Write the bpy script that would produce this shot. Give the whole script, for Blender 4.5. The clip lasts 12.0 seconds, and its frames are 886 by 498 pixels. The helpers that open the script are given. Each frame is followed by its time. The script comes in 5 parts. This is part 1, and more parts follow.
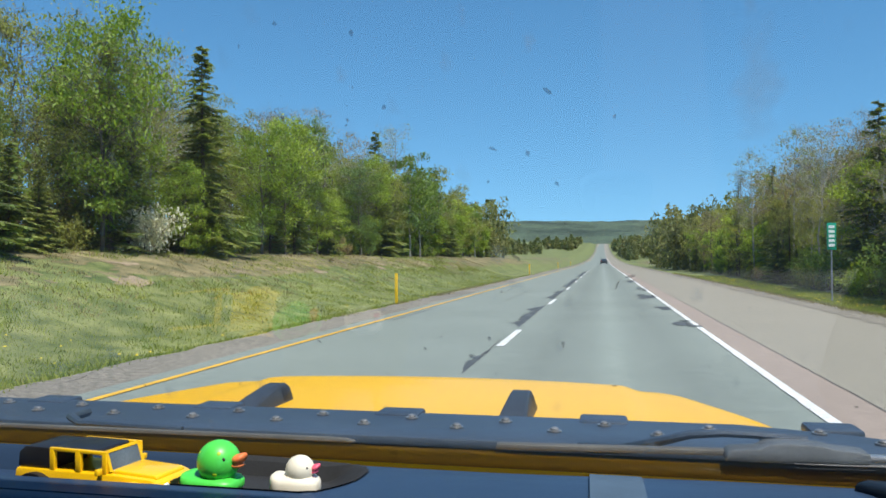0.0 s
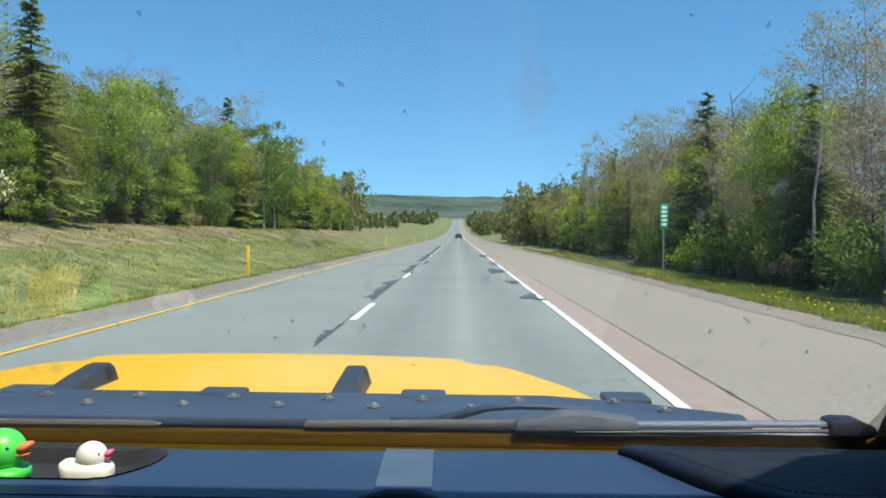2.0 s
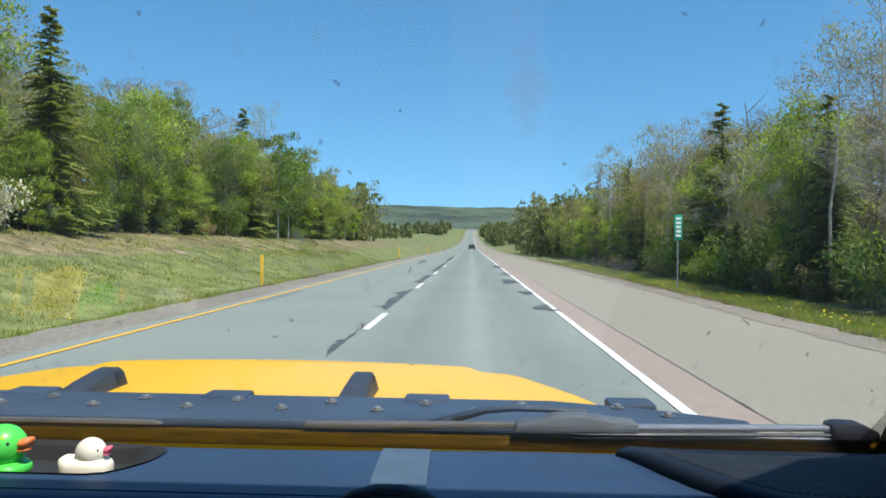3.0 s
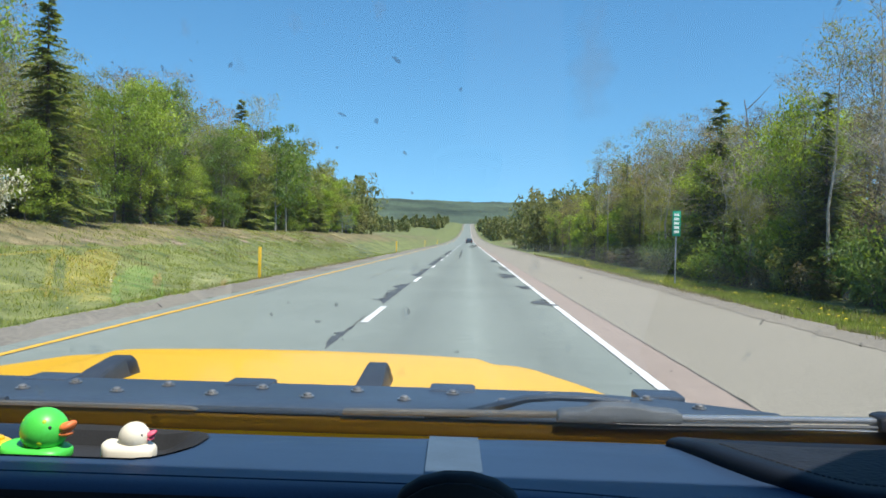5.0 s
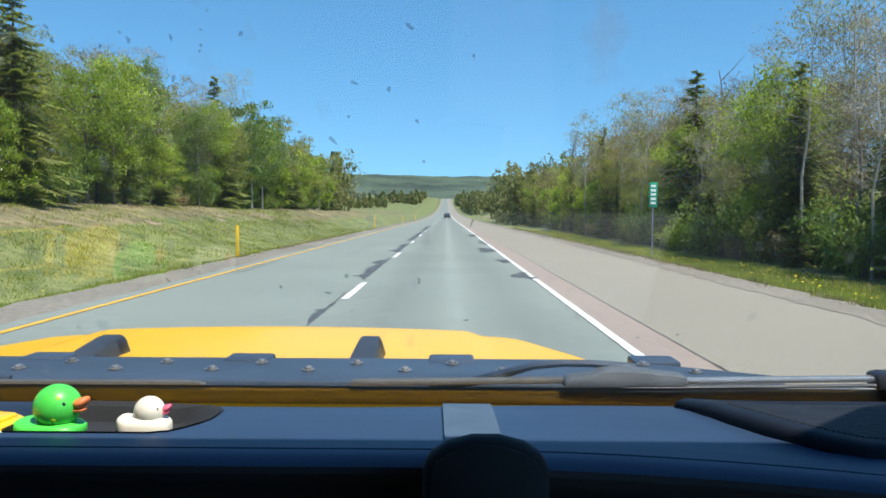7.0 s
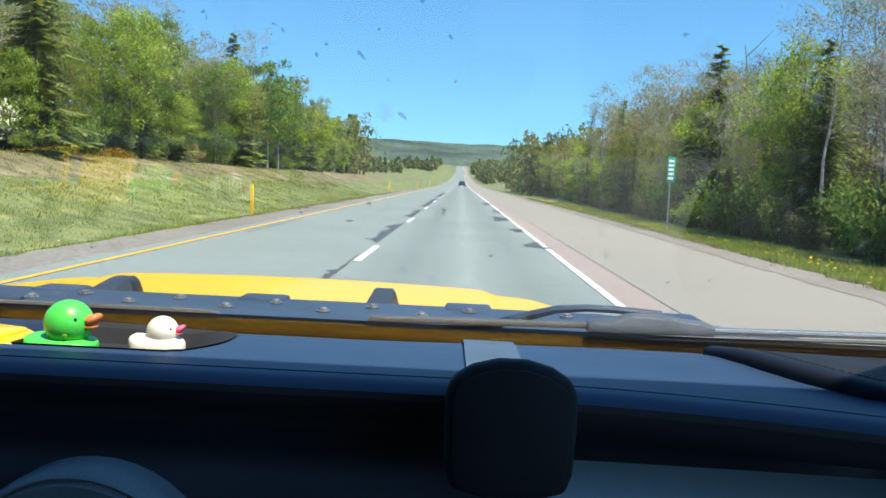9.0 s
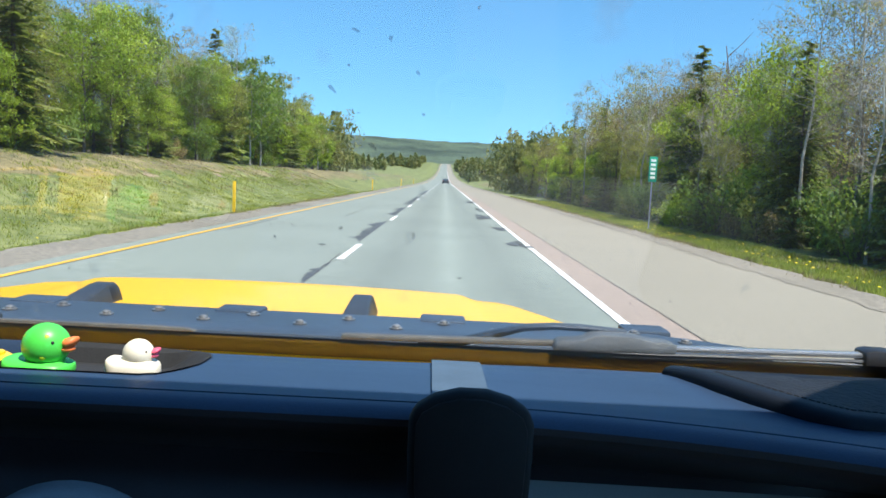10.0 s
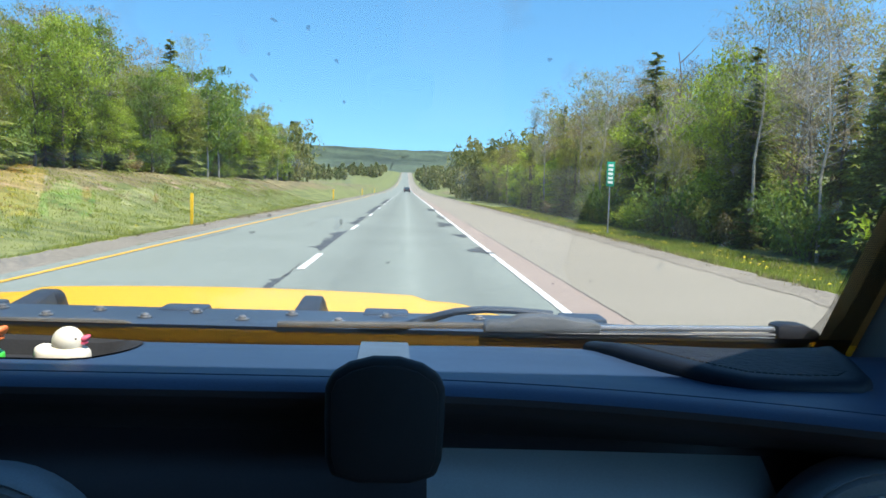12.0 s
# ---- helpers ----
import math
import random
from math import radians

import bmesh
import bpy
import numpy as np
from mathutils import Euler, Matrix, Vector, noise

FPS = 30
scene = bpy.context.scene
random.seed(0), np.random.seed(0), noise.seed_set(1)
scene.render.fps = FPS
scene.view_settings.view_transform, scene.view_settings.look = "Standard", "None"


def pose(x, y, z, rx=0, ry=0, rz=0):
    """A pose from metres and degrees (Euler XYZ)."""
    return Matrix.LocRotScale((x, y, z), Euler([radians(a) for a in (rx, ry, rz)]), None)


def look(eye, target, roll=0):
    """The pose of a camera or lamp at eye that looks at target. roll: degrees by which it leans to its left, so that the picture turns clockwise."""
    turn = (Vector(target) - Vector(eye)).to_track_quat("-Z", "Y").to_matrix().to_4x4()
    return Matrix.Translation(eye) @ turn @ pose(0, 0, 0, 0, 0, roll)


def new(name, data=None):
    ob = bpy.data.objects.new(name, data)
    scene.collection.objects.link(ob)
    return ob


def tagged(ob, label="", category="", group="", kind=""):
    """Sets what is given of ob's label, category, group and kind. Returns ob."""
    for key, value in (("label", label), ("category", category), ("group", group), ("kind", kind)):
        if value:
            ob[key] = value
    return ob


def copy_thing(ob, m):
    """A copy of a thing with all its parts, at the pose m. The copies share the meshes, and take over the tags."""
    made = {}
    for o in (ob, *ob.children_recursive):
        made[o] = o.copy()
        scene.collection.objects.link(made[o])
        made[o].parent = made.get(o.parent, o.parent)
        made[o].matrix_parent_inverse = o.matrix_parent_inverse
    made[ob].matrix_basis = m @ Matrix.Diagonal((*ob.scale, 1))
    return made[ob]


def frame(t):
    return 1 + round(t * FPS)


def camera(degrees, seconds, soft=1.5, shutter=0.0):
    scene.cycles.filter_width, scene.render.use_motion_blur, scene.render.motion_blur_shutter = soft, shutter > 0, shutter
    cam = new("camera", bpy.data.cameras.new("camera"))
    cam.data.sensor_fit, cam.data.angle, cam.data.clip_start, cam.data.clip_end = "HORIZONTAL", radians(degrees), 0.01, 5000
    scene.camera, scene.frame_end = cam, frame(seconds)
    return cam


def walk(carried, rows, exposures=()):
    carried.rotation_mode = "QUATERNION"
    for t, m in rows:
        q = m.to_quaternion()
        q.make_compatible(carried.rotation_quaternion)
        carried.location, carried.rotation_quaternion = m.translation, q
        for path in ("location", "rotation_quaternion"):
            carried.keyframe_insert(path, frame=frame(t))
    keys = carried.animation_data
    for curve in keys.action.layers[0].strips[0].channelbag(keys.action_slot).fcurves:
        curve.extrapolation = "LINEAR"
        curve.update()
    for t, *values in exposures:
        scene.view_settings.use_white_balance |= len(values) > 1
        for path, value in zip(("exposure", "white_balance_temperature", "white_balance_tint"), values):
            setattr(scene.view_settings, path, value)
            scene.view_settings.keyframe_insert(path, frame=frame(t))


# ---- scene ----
cam = camera(61.5, 12.0, soft=1.6)
PATH = [
    (0, (0.003, 0.023, 1.474), (-0.416, 1.978, 1.504), -0.4),
    (0.5, (0.049, 0.007, 1.494), (-0.074, 2.003, 1.475), -0.1),
    (1, (0.052, 0.013, 1.484), (0.007, 2.012, 1.428), 0.3),
    (1.5, (0.051, 0.007, 1.489), (0.01, 2.006, 1.439), 0.3),
    (2, (0.046, 0.01, 1.483), (0.007, 2.009, 1.442), 0.5),
    (2.5, (0.053, 0.004, 1.482), (0.006, 2.003, 1.464), 0.6),
    (3, (0.058, 0.008, 1.475), (-0.017, 2.007, 1.462), 0.7),
    (3.2, (0.057, 0.001, 1.487), (-0.024, 1.999, 1.481), 0.8),
    (4.8, (0.009, 0.021, 1.467), (-0.05, 2.02, 1.442), 1.6),
    (5, (0.018, 0.018, 1.467), (-0.049, 2.016, 1.438), 1.3),
    (5.5, (0.029, 0.02, 1.459), (-0.039, 2.018, 1.396), 1.5),
    (6, (0.031, 0.038, 1.447), (-0.064, 2.034, 1.349), 1.2),
    (6.5, (0.009, 0.024, 1.471), (-0.093, 2.021, 1.453), 0.9),
    (7, (-0.006, 0.016, 1.462), (-0.014, 2.014, 1.367), 0.3),
    (7.2, (-0.021, 0.017, 1.458), (-0.033, 2.014, 1.337), 0.0),
    (8.8, (-0.017, 0.025, 1.438), (-0.072, 2.016, 1.262), 2.5),
    (9, (-0.015, 0.036, 1.433), (-0.055, 2.028, 1.25), 2.6),
    (9.5, (-0.001, 0.02, 1.443), (-0.012, 2.01, 1.247), 2.7),
    (10, (-0.005, 0.019, 1.455), (0.0, 2.01, 1.268), 2.9),
    (10.5, (0.007, 0.013, 1.437), (0.044, 2.004, 1.244), 3.0),
    (11, (0.01, 0.012, 1.442), (0.068, 2.003, 1.269), 2.7),
    (11.5, (0.035, 0.0, 1.437), (0.119, 1.991, 1.267), 2.0),
    (12, (0.024, -0.004, 1.439), (0.128, 1.987, 1.278), 1.9),
]
walk(cam, [(t, look(eye, target, roll)) for t, eye, target, roll in PATH],
     exposures=[(0, 0.13), (1, 0.24), (3, 0.26), (5, 0.29), (7, 0.36), (9, 0.60), (12, 0.62)])

# ---- light ----
SUN_AZ, SUN_EL = radians(133), radians(64)     # from the right, a little behind, high
sun_way = Vector((math.sin(SUN_AZ) * math.cos(SUN_EL), math.cos(SUN_AZ) * math.cos(SUN_EL), math.sin(SUN_EL)))
world = bpy.data.worlds.new("world")
scene.world = world
world.use_nodes = True
sky = world.node_tree.nodes.new("ShaderNodeTexSky")
sky.sky_type, sky.sun_disc = "NISHITA", False
sky.sun_elevation, sky.sun_rotation = SUN_EL, SUN_AZ
sky.altitude = 1300
sky.air_density, sky.dust_density, sky.ozone_density = 1.0, 0.03, 2.0
way, squeeze = world.node_tree.nodes.new("ShaderNodeTexCoord"), world.node_tree.nodes.new("ShaderNodeMapping")   # clear air: little pale haze along the horizon
squeeze.vector_type = "POINT"
squeeze.inputs["Location"].default_value, squeeze.inputs["Scale"].default_value = (0, 0, 0.13), (1, 1, 0.78)
world.node_tree.links.new(way.outputs["Generated"], squeeze.inputs["Vector"])
level = world.node_tree.nodes.new("ShaderNodeVectorMath")
level.operation = "NORMALIZE"
world.node_tree.links.new(squeeze.outputs[0], level.inputs[0])
world.node_tree.links.new(level.outputs[0], sky.inputs["Vector"])
background = world.node_tree.nodes["Background"]
background.inputs["Strength"].default_value = 0.15
clear = world.node_tree.nodes.new("ShaderNodeHueSaturation")      # the clean spring air is bluer than the model
clear.inputs["Saturation"].default_value = 1.22
clear.inputs["Value"].default_value = 1.21
world.node_tree.links.new(sky.outputs[0], clear.inputs["Color"])
tone = world.node_tree.nodes.new("ShaderNodeMix")                 # a touch towards cyan, as the spring sky shows
tone.data_type, tone.blend_type = "RGBA", "MULTIPLY"
tone.inputs[0].default_value, tone.inputs[7].default_value = 1.0, (0.89, 1.045, 0.955, 1)
world.node_tree.links.new(clear.outputs[0], tone.inputs[6])
world.node_tree.links.new(tone.outputs[2], background.inputs["Color"])
sun = new("sun", bpy.data.lights.new("sun", "SUN"))
sun.data.energy, sun.data.angle, sun.data.color = 5.5, radians(0.6), (1.0, 0.95, 0.84)
sun.matrix_world = look(sun_way * 100, (0, 0, 0))


# ---- materials ----
def material(name, colour, rough=0.6, metal=0.0, vary=0.15, size=0.5, fine=None, bump=0.0, bump_size=None, coat=0.0, second=None, spec=0.5, leaf=0.0, per_island=0.0, local=False, lanes=False, broad=0.0):
    """A procedural surface: a base colour broken up at two scales, with a fine relief."""
    m = bpy.data.materials.new(name)
    m.use_nodes = True
    n, l = m.node_tree.nodes, m.node_tree.links
    p = n["Principled BSDF"]
    p.inputs["Roughness"].default_value, p.inputs["Metallic"].default_value = rough, metal
    p.inputs["Coat Weight"].default_value, p.inputs["Coat Roughness"].default_value = coat, 0.04
    p.inputs["Specular IOR Level"].default_value = spec
    if local:
        place = n.new("ShaderNodeTexCoord").outputs["Object"]
    else:
        place = n.new("ShaderNodeNewGeometry").outputs["Position"]

    def cloud(scale, detail=4.0):
        t = n.new("ShaderNodeTexNoise")
        t.inputs["Scale"].default_value, t.inputs["Detail"].default_value = scale, detail
        l.new(place, t.inputs["Vector"])
        return t.outputs["Fac"]

    def ramp(fac, low, high, at=(0.3, 0.7)):
        r = n.new("ShaderNodeValToRGB")
        for e, c, x in zip(r.color_ramp.elements, (low, high), at):
            e.color, e.position = (*c, 1), x
        l.new(fac, r.inputs["Fac"])
        return r.outputs["Color"]

    def mix(a, b, fac, kind="MIX"):
        x = n.new("ShaderNodeMix")
        x.data_type, x.blend_type = "RGBA", kind
        for socket, value in ((x.inputs[0], fac), (x.inputs[6], a), (x.inputs[7], b)):
            if isinstance(value, bpy.types.NodeSocket):
                l.new(value, socket)
            else:
                socket.default_value = value
        return x.outputs[2]

    low = tuple(c * (1 - vary) for c in colour)
    high = tuple(min(1, c * (1 + vary)) for c in (second or colour))
    out = ramp(cloud(1 / size), low, high)
    grain = ramp(cloud(1 / (fine or size * 0.06), 6.0), (1 - vary,) * 3, (1 + vary * 0.6,) * 3)
    out = mix(out, grain, 1.0, "MULTIPLY")
    if broad:
        out = mix(out, ramp(cloud(1 / 4.5, 3.0), (1 - broad,) * 3, (1 + broad,) * 3, (0.32, 0.68)), 1.0, "MULTIPLY")
    if per_island:
        g = n.new("ShaderNodeNewGeometry")
        out = mix(out, ramp(g.outputs["Random Per Island"], (1 - per_island,) * 3, (1 + per_island,) * 3, (0, 1)), 1.0, "MULTIPLY")
        o = n.new("ShaderNodeObjectInfo")
        out = mix(out, ramp(o.outputs["Random"], (0.8, 0.84, 0.8), (1.16, 1.1, 1.05), (0, 1)), 1.0, "MULTIPLY")
    if lanes:
        # tyre wear along the right lane: darker tracks, a paler middle
        sep, span, wear = n.new("ShaderNodeSeparateXYZ"), n.new("ShaderNodeMapRange"), n.new("ShaderNodeValToRGB")
        l.new(place, sep.inputs[0])
        span.inputs["From Min"].default_value, span.inputs["From Max"].default_value = -6.0, 3.0
        l.new(sep.outputs[0], span.inputs[0])
        marks = ((-1.6, 1.0), (-0.85, 0.83), (-0.15, 0.98), (0.15, 1.16), (0.45, 0.98), (1.05, 0.83), (1.8, 1.0))
        while len(wear.color_ramp.elements) < len(marks):
            wear.color_ramp.elements.new(0.5)
        for e, (x, v) in zip(wear.color_ramp.elements, marks):
            e.position, e.color = (x + 6.0) / 9.0, (v, v, v, 1)
        l.new(span.outputs[0], wear.inputs["Fac"])
        out = mix(out, wear.outputs["Color"], 1.0, "MULTIPLY")
    l.new(out, p.inputs["Base Color"])
    if bump:
        b = n.new("ShaderNodeBump")
        b.inputs["Strength"].default_value, b.inputs["Distance"].default_value = bump, (bump_size or size * 0.05) * 0.5
        l.new(cloud(1 / (bump_size or size * 0.05), 5.0), b.inputs["Height"])
        l.new(b.outputs[0], p.inputs["Normal"])
    if leaf:
        t = n.new("ShaderNodeBsdfTranslucent")
        l.new(mix(out, (1.0, 1.0, 0.55, 1), 1.0, "MULTIPLY"), t.inputs["Color"])
        x = n.new("ShaderNodeMixShader")
        x.inputs[0].default_value = leaf
        l.new(p.outputs[0], x.inputs[1])
        l.new(t.outputs[0], x.inputs[2])
        l.new(x.outputs[0], n["Material Output"].inputs["Surface"])
    return m


def sheer(name, colour, cover, rough=0.1, dots=0.0, hole=0.36):
    """A thin see-through layer: cover is the share of it that is solid. dots: the spacing of a printed dot pattern, in metres."""
    m = bpy.data.materials.new(name)
    m.use_nodes = True
    n, l = m.node_tree.nodes, m.node_tree.links
    p, x, t = n["Principled BSDF"], n.new("ShaderNodeMixShader"), n.new("ShaderNodeBsdfTransparent")
    p.inputs["Base Color"].default_value, p.inputs["Roughness"].default_value = (*colour, 1), rough
    x.inputs[0].default_value = cover
    if dots:
        v, place = n.new("ShaderNodeTexVoronoi"), n.new("ShaderNodeNewGeometry")
        v.voronoi_dimensions = "2D"
        v.inputs["Scale"].default_value, v.inputs["Randomness"].default_value = 1 / dots, 0.0
        apart, flat = n.new("ShaderNodeSeparateXYZ"), n.new("ShaderNodeCombineXYZ")
        l.new(place.outputs["Position"], apart.inputs[0])
        l.new(apart.outputs[0], flat.inputs[0])
        l.new(apart.outputs[2], flat.inputs[1])
        c = n.new("ShaderNodeMath")
        c.operation, c.inputs[1].default_value = "GREATER_THAN", hole
        y = n.new("ShaderNodeMath")
        y.operation, y.inputs[1].default_value = "MULTIPLY_ADD", 1 - cover
        y.inputs[2].default_value = cover
        l.new(flat.outputs[0], v.inputs["Vector"])
        l.new(v.outputs["Distance"], c.inputs[0])
        l.new(c.outputs[0], y.inputs[0])
        l.new(y.outputs[0], x.inputs[0])
    l.new(t.outputs[0], x.inputs[1])
    l.new(p.outputs[0], x.inputs[2])
    l.new(x.outputs[0], n["Material Output"].inputs["Surface"])
    return m


def glass_sheet(name):
    m = bpy.data.materials.new(name)
    m.use_nodes = True
    n, l = m.node_tree.nodes, m.node_tree.links
    n.remove(n["Principled BSDF"])
    x, t, g, f = n.new("ShaderNodeMixShader"), n.new("ShaderNodeBsdfTransparent"), n.new("ShaderNodeBsdfGlossy"), n.new("ShaderNodeFresnel")
    t.inputs["Color"].default_value = (0.96, 0.98, 0.975, 1)
    g.inputs["Roughness"].default_value, f.inputs["IOR"].default_value = 0.03, 1.86
    l.new(f.outputs[0], x.inputs[0])
    l.new(t.outputs[0], x.inputs[1])
    l.new(g.outputs[0], x.inputs[2])
    l.new(x.outputs[0], n["Material Output"].inputs["Surface"])
    return m


def film(name, cover, smears):
    """A layer on the glass: a faint even haze added to lift the darks, and sparse soft smears of dried splashes."""
    m = bpy.data.materials.new(name)
    m.use_nodes = True
    n, l = m.node_tree.nodes, m.node_tree.links
    n.remove(n["Principled BSDF"])
    x, t, d = n.new("ShaderNodeMixShader"), n.new("ShaderNodeBsdfTransparent"), n.new("ShaderNodeBsdfTranslucent")
    c, r, place = n.new("ShaderNodeTexNoise"), n.new("ShaderNodeMapRange"), n.new("ShaderNodeNewGeometry")
    c.inputs["Scale"].default_value, c.inputs["Detail"].default_value = 9.0, 4.0
    l.new(place.outputs["Position"], c.inputs["Vector"])
    for socket, value in zip(("From Min", "From Max", "To Min", "To Max"), (0.3, 0.7, cover * 0.6, cover * 1.4)):
        r.inputs[socket].default_value = value
    l.new(c.outputs["Fac"], r.inputs["Value"])

    def sums(kind, a, b, c=None):
        q = n.new("ShaderNodeMath")
        q.operation = kind
        for socket, value in zip(q.inputs, (a, b, c)):
            if isinstance(value, bpy.types.NodeSocket):
                l.new(value, socket)
            elif value is not None:
                socket.default_value = value
        return q.outputs[0]

    total = r.outputs[0]
    for scale, reach, share, strength, slant in ((17.0, 0.30, 0.60, 1.0, 0.45), (34.0, 0.26, 0.70, 0.9, 0.8), (60.0, 0.30, 0.66, 0.55, 0.6)):
        wobble, spread, squash, cells = n.new("ShaderNodeTexNoise"), n.new("ShaderNodeVectorMath"), n.new("ShaderNodeMapping"), n.new("ShaderNodeTexVoronoi")
        wobble.inputs["Scale"].default_value, wobble.inputs["Detail"].default_value = scale * 3.0, 5.0
        l.new(place.outputs["Position"], wobble.inputs["Vector"])
        spread.operation = "MULTIPLY_ADD"
        spread.inputs[1].default_value = (0.55 / scale,) * 3
        l.new(wobble.outputs["Color"], spread.inputs[0])
        l.new(place.outputs["Position"], spread.inputs[2])
        squash.inputs["Scale"].default_value, squash.inputs["Rotation"].default_value = (1, 0.0, slant), (0, 0.35, 0)
        l.new(spread.outputs[0], squash.inputs["Vector"])
        cells.inputs["Scale"].default_value = scale
        l.new(squash.outputs[0], cells.inputs["Vector"])
        soft = n.new("ShaderNodeMapRange")
        soft.interpolation_type = "SMOOTHSTEP"
        for socket, value in zip(("From Min", "From Max", "To Min", "To Max"), (reach, reach * 0.15, 0.0, 1.0)):
            soft.inputs[socket].default_value = value
        l.new(cells.outputs["Distance"], soft.inputs["Value"])
        pick = n.new("ShaderNodeSeparateColor")
        l.new(cells.outputs["Color"], pick.inputs[0])
        kept = sums("MULTIPLY", sums("MAXIMUM", sums("SUBTRACT", pick.outputs[0], share), 0.0), smears * strength / (1 - share))
        total = sums("MULTIPLY_ADD", soft.outputs["Result"], kept, total)
    d.inputs["Color"].default_value = (0.36, 0.38, 0.38, 1)
    l.new(total, x.inputs[0])
    l.new(t.outputs[0], x.inputs[1])
    l.new(d.outputs[0], x.inputs[2])
    l.new(x.outputs[0], n["Material Output"].inputs["Surface"])
    return m


GLASS_VEIL = film("haze veil and smears on glass", 0.026, 0.32)
YELLOW_PAINT = material("yellow car paint", (0.85, 0.455, 0.002), 0.40, 0.0, 0.05, 0.5, coat=0.25, spec=0.25)
BLACK_STEEL = material("black powder-coated steel", (0.040, 0.060, 0.092), 0.5, 0.0, 0.2, 0.2, fine=0.003, bump=0.15, bump_size=0.0015)
BOLT_STEEL = material("worn bolt steel", (0.32, 0.31, 0.30), 0.38, 0.7, 0.3, 0.01)
BLACK_RUBBER = material("black rubber", (0.036, 0.040, 0.048), 0.45, 0.0, 0.25, 0.05, fine=0.004, bump=0.1, bump_size=0.003)
PILLAR_SKIN = material("yellow-brown pillar edge", (0.60, 0.40, 0.14), 0.6, 0.0, 0.15, 0.05)
GREY_PLASTIC = material("sun-faded grey plastic", (0.090, 0.100, 0.110), 0.5, 0.0, 0.18, 0.03, fine=0.003, bump=0.15, bump_size=0.002)
RAIL_GREY = material("dull brown-grey wiper rail", (0.095, 0.090, 0.080), 0.6, 0.0, 0.2, 0.04, fine=0.003)
WIPER_METAL = material("satin wiper plastic", (0.42, 0.43, 0.44), 0.25, 0.6, 0.1, 0.08)
DASH_VINYL = material("dark dashboard vinyl", (0.021, 0.044, 0.092), 0.45, 0.0, 0.12, 0.12, fine=0.0015, bump=0.25, bump_size=0.0012)
# dash vinyl again, with the shade under the roll put into its colour
LOWER_VINYL = material("dash vinyl darkened for shade", (0.040, 0.031, 0.032), 0.5, 0.0, 0.12, 0.12, fine=0.0015, bump=0.2, bump_size=0.0012, spec=0.3)
# pale base colour carries the light that falls on the passenger side
PANEL_GREY = material("pale grey for light on the dash", (0.31, 0.31, 0.305), 0.42, 0.05, 0.06, 0.12, fine=0.0015, bump=0.08, bump_size=0.0012)
VENT_RING = material("dark grey vent plastic", (0.15, 0.16, 0.175), 0.4, 0.0, 0.12, 0.05, fine=0.0015)
# dark rubber, made blacker still for the shade inside the tray
TRAY_MAT = material("rubber mat darkened for shade", (0.016, 0.017, 0.020), 0.85, 0.0, 0.2, 0.04, fine=0.002, bump=0.2, bump_size=0.002)
MESH_CLOTH = material("grained black speaker leather", (0.012, 0.015, 0.022), 0.6, 0.0, 0.3, 0.03, fine=0.003, bump=0.8, bump_size=0.004, spec=0.25)
PAD_VINYL = material("dark pad vinyl", (0.007, 0.011, 0.019), 0.55, 0.0, 0.12, 0.12, fine=0.0015, bump=0.25, bump_size=0.0012, spec=0.2)
CARPET = material("grey cabin carpet", (0.07, 0.068, 0.065), 0.95, 0.0, 0.2, 0.2, bump=0.3, bump_size=0.004)
DARK_TRIM = material("dark cabin trim", (0.02, 0.021, 0.025), 0.7, 0.0, 0.15, 0.3, bump=0.1, bump_size=0.003)
TRIM_GREY = material("grey cabin trim", (0.16, 0.175, 0.175), 0.6, 0.0, 0.1, 0.1, fine=0.002, bump=0.15, bump_size=0.002)
STRAP = material("grey-blue strap", (0.062, 0.098, 0.145), 0.55, 0.0, 0.1, 0.03, bump=0.1, bump_size=0.001)
HOLDER = material("black holder rubber", (0.0055, 0.0065, 0.010), 0.75, 0.0, 0.2, 0.03, bump=0.1, bump_size=0.002)
GLASS = glass_sheet("windscreen glass")
FRIT = sheer("black windscreen print", (0.034, 0.021, 0.010), 0.95, 0.3)
FRIT_THIN = sheer("thin black windscreen print", (0.03, 0.026, 0.02), 0.91, 0.3)
FRIT_DOTS = sheer("black dotted windscreen print", (0.034, 0.021, 0.010), 0.88, 0.3, dots=0.0021, hole=0.34)
# brown in these two prints stands for sunlight on the pillar behind black dots
FRIT_SIDE = sheer("dotted side print", (0.13, 0.095, 0.055), 0.06, 0.4, dots=0.0019, hole=0.42)
FRIT_EDGE = sheer("dense dotted side print", (0.11, 0.078, 0.040), 0.30, 0.4, dots=0.0019, hole=0.33)
DIRT_DARK = sheer("dark specks on glass", (0.10, 0.09, 0.08), 0.38, 0.8)
TOY_YELLOW = material("glossy yellow toy paint", (0.86, 0.50, 0.006), 0.3, 0.0, 0.05, 0.02, coat=0.5)
TOY_BLACK = material("black toy plastic", (0.015, 0.015, 0.018), 0.4, 0.0, 0.2, 0.02)
TOY_GLASS = material("smoky toy window", (0.10, 0.13, 0.17), 0.15, 0.0, 0.2, 0.02)
DUCK_GREEN = material("green rubber", (0.075, 0.60, 0.075), 0.4, 0.0, 0.05, 0.02, coat=0.2)
DUCK_SPOT = material("lime yellow paint dots", (0.40, 0.58, 0.02), 0.45, 0.0, 0.05, 0.02)
DUCK_WHITE = material("cream white rubber", (0.75, 0.70, 0.58), 0.5, 0.0, 0.04, 0.02)
BEAK_ORANGE = material("orange rubber", (0.80, 0.20, 0.06), 0.45, 0.0, 0.06, 0.02)
